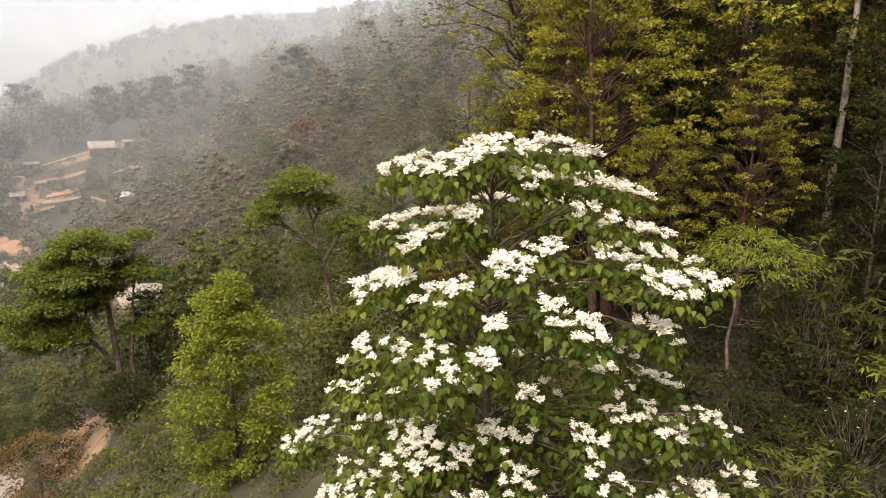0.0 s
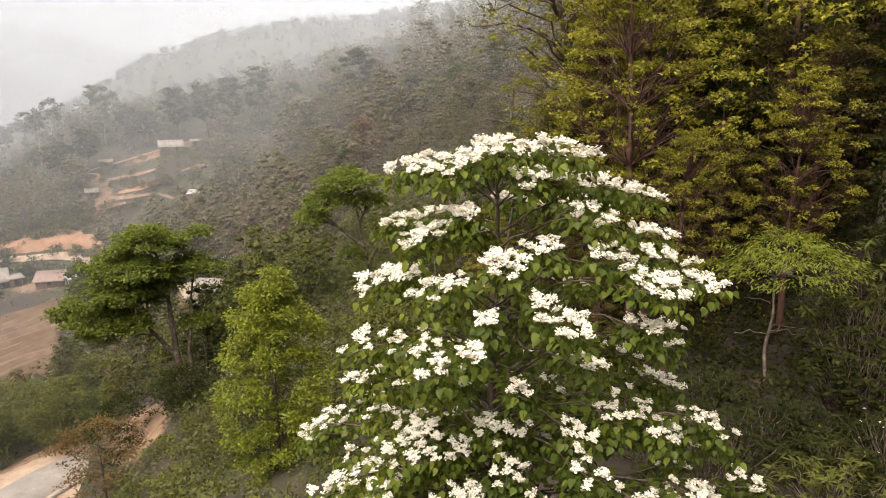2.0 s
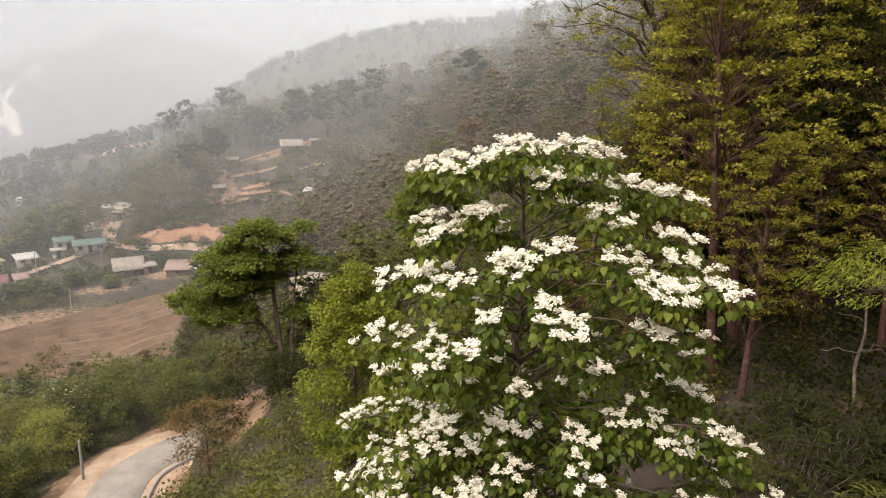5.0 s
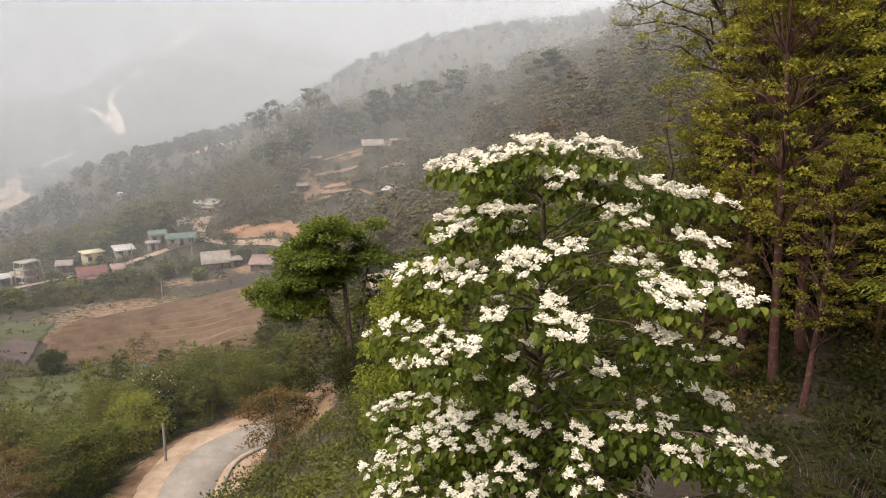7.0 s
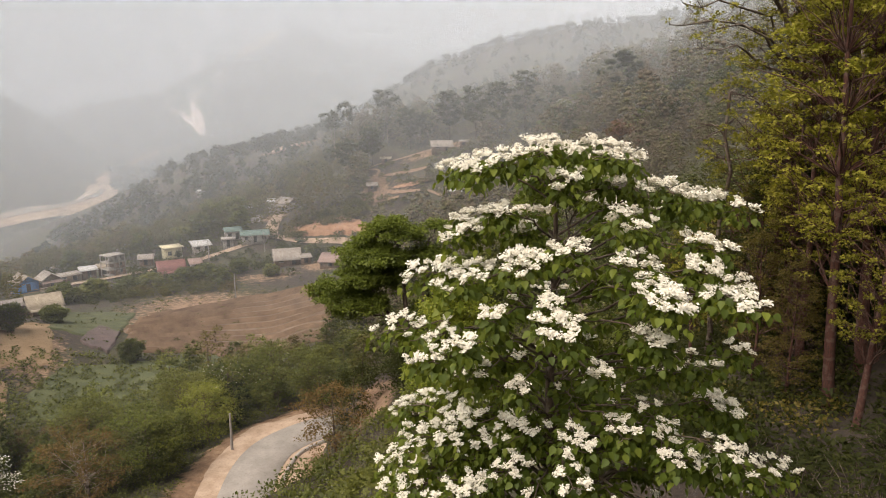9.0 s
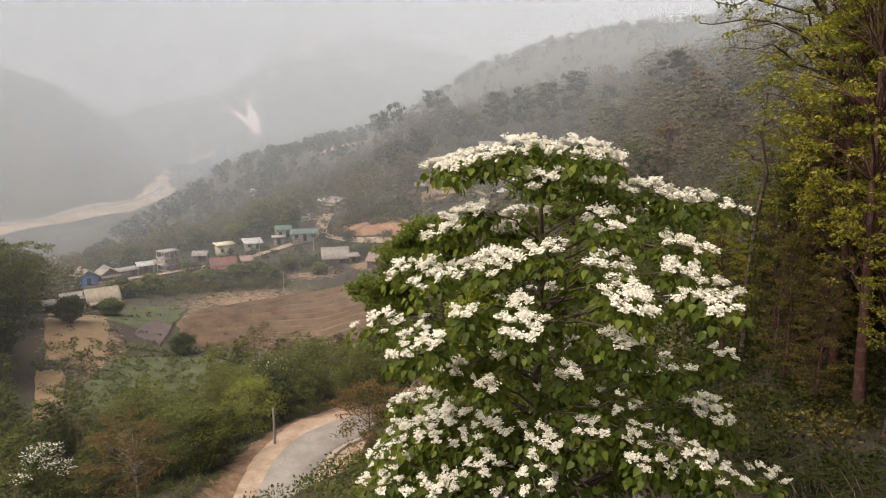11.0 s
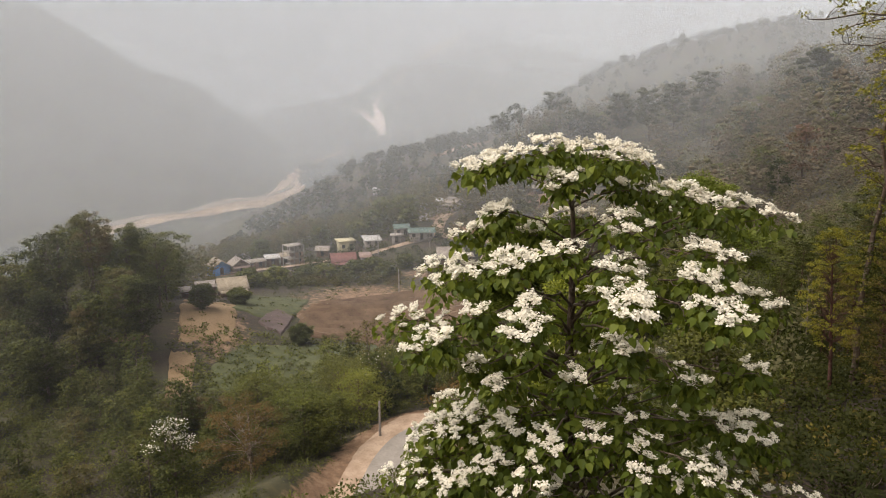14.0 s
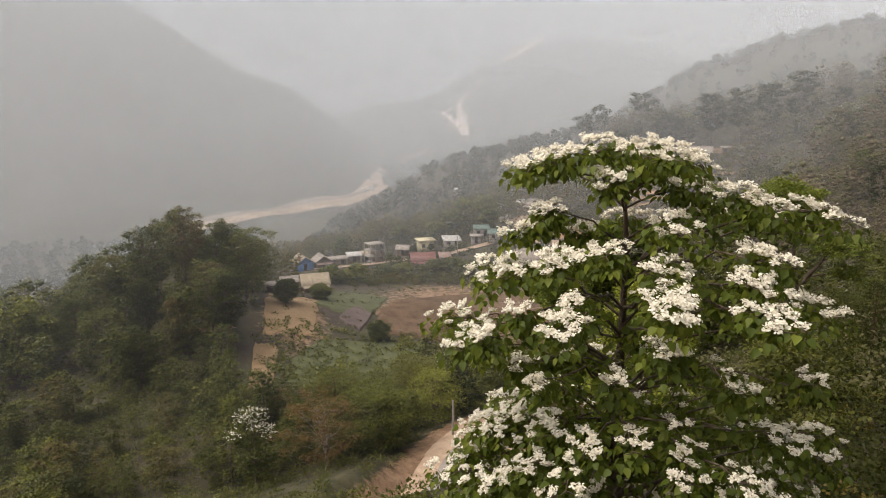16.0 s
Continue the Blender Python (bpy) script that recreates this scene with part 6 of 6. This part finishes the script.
house(58.6, 156, 3.6, 3.0, 1.6, 0.7, TIN_GREY, WALL_WOOD, "grey-roofed outbuilding beside the farmhouse", 4, "shed", 1)
house(59.6, 150, 5.2, 2.2, 1.2, 0.4, TIN_GREY, WALL_WOOD, "low open animal shed", 0, "shed", 2)
house(40.5, 224, 8.0, 4.6, 2.5, 1.0, TIN_GREEN, WALL_GREY, "long grey building with a green sheet roof", 3, "gable", 3)
house(42.2, 232, 4.6, 4.0, 2.8, 0.9, TIN_GREEN, WALL_GREY, "smaller building with a green sheet roof", 8, "gable", 2)
house(42.6, 224, 3.2, 3.0, 2.2, 0.4, WALL_GREY, WALL_GREY, "grey concrete outbuilding with a flat roof", 0, "flat", 1)
house(37.6, 262, 6.0, 8.0, 3.0, 1.6, TIN_GREY, WALL_PALE, "upper house with a white colonnaded front", -42, "gable", 4, veranda=1.5)
house(38.6, 280, 5.6, 4.0, 3.2, 0.8, TIN_WHITE, WALL_PALE, "pale house with a white roof behind the bend", 0, "shed", 2)
house(40.4, 290, 3.4, 3.0, 2.0, 0.8, TIN_WHITE, WALL_PALE, "small white-roofed shed above the yard", 10, "gable", 1)
house(25.0, 256, 7.2, 4.0, 1.8, 1.7, TIN_GREY, WALL_WOOD, "hillside hut with a long grey roof", 6, "gable", 2)
house(23.2, 254, 2.4, 2.4, 1.2, 0.5, TIN_GREY, WALL_WOOD, "small shed beside the hillside hut", 0, "shed", 1)
house(23.7, 214, 3.4, 3.0, 1.6, 1.0, TIN_WHITE, WALL_WOOD, "small hut with a white sheet roof", -25, "shed", 1)
house(30.8, 238, 3.0, 2.6, 1.4, 0.8, TIN_GREY, WALL_WOOD, "little dark hut by the footpath", 0, "gable", 1)
house(29.6, 262, 3.4, 2.6, 1.4, 0.7, TIN_TAN, WALL_WOOD, "tan-roofed shelter on the cut terrace", 0, "shed", 1)
house(14.3, 243, 5.4, 4.0, 2.6, 1.2, TIN_GREY, WALL_WOOD, "lone house among the trees on the ridge", 0, "gable", 2)
house(24.9, 116, 4.6, 4.4, 2.2, 1.8, TIN_TAN, WALL_WOOD, "stilt house with a steep brown-grey roof", 24, "gable", 2, veranda=1.6)
house(23.6, 112, 3.4, 3.4, 2.0, 1.5, TIN_GREY, WALL_WOOD, "second brown-grey roof beside the stilt house", -20, "gable", 1)
house(21.6, 84, 3.6, 3.2, 1.8, 0.5, TIN_WHITE, WALL_PALE, "small white-roofed house behind the trees", -10, "shed", 1)
house(78.6, 205, 6.5, 5.0, 2.6, 2.2, TIN_RED, WALL_PALE, "house with a red roof beyond the wood", 10, "gable", 2)
house(77.6, 212, 5.0, 4.0, 2.6, 1.0, TIN_PINK, WALL_PALE, "faded pink roofed house beyond the wood", 0, "shed", 2)
for i, (phi, r, w, m_) in enumerate(((49.6, 300, 4.5, TIN_WHITE), (48.4, 318, 5, TIN_GREY), (47.4, 330, 4.5, TIN_WHITE), (46.6, 342, 5, TIN_WHITE), (50.6, 292, 4, TIN_GREY), (45.2, 356, 4, TIN_GREY), (54.6, 262, 5, TIN_GREY), (53.6, 270, 4, TIN_WHITE), (44.0, 395, 4, TIN_WHITE), (42.5, 455, 5, TIN_WHITE))):
    house(phi, r, w, 4, 2.2, 1.2, m_, WALL_PALE, "distant hamlet house down the valley", i * 23 % 40, "gable", 1)


def concrete_house():
    """The unfinished three-storey frame house with open balconies."""
    e = new("house")
    W, D, FL = 5.4, 5.0, 2.5
    for s in range(4):
        g = Geo()
        box(g, -W / 2 - (1.1 if s in (1, 2, 3) else 0), W / 2 + 0.2, -D / 2 - 0.5, D / 2 + 0.2, s * FL - 0.22, s * FL)
        part("floor_slab", g.mesh("floor_slab", WALL_PALE), e)
    for i in range(4):
        for j in range(2):
            g = Geo()
            cx = -W / 2 - 0.8 + (W + 0.8) * i / 3
            cy = -D / 2 - 0.25 + (D + 0.3) * j
            box(g, cx - 0.13, cx + 0.13, cy - 0.13, cy + 0.13, -2.0, 3 * FL)
            part("column", g.mesh("column", WALL_GREY), e)
    for s in range(3):
        g = Geo()
        x0 = -W / 2 + 2.2
        z0, z1 = s * FL, s * FL + FL - 0.22
        wx0, wx1, wz0, wz1 = 0.6, 1.7, z0 + 0.9, z0 + 2.0
        box(g, x0, wx0, -D / 2 + 0.1, -D / 2 + 0.3, z0, z1)
        box(g, wx1, W / 2, -D / 2 + 0.1, -D / 2 + 0.3, z0, z1)
        box(g, wx0, wx1, -D / 2 + 0.1, -D / 2 + 0.3, z0, wz0)
        box(g, wx0, wx1, -D / 2 + 0.1, -D / 2 + 0.3, wz1, z1)
        box(g, x0, x0 + 0.2, -D / 2 + 0.3, D / 2, z0, z1)
        box(g, W / 2 - 0.2, W / 2, -D / 2 + 0.3, D / 2, z0, z1)
        box(g, x0, W / 2, D / 2 - 0.2, D / 2 - 0.01, z0, z1)
        part("wall", g.mesh("wall", WALL_BRICK if s < 2 else WALL_GREY), e)
        g = Geo()
        box(g, wx0, wx1, -D / 2 + 0.2, -D / 2 + 0.26, wz0, wz1)
        part("window", g.mesh("window", DARK), e)
    for s in (1, 2):
        g = Geo()
        box(g, -W / 2 - 1.05, -W / 2 + 2.2, -D / 2 - 0.45, -D / 2 - 0.40, s * FL + 0.85, s * FL + 0.92)
        for k in range(8):
            bx = -W / 2 - 1.0 + k * 0.44
            box(g, bx - 0.02, bx + 0.02, -D / 2 - 0.44, -D / 2 - 0.41, s * FL, s * FL + 0.86)
        part("balcony_rail", g.mesh("balcony_rail", WALL_PALE), e)
    x, y = polar(51.2, 209)
    e.matrix_world = Matrix.LocRotScale((x, y, ground_z(x, y) + 0.5), Euler((0, 0, radians(51.2 + 28))), (0.78, 0.78, 0.78))
    tagged(e, "unfinished three-storey concrete house with open balconies", "house", "village houses")


concrete_house()


def utility_pole(phi, r, h, label):
    e = new("utility_pole")
    g = Geo()
    tube(g, [(0, 0, -0.5), (0.02, 0, h * 0.5), (0, 0, h)], [0.16, 0.13, 0.10], 8)
    box(g, -0.09, 0.09, -0.09, 0.09, h - 0.02, h + 0.04)
    part("pole", g.mesh("pole", WALL_GREY, True), e)
    x, y = polar(phi, r)
    e.matrix_world = place(x, y, 0.4)
    tagged(e, label, "utility pole", "utility poles")


for phi, r, h in ((45.2, 65.3, 4.1), (42.6, 158, 6.5), (60.5, 200, 6), (33.6, 168, 5.5), (44.2, 214, 6), (39.8, 214, 6)):
    utility_pole(phi, r, h, "thin grey concrete utility pole")
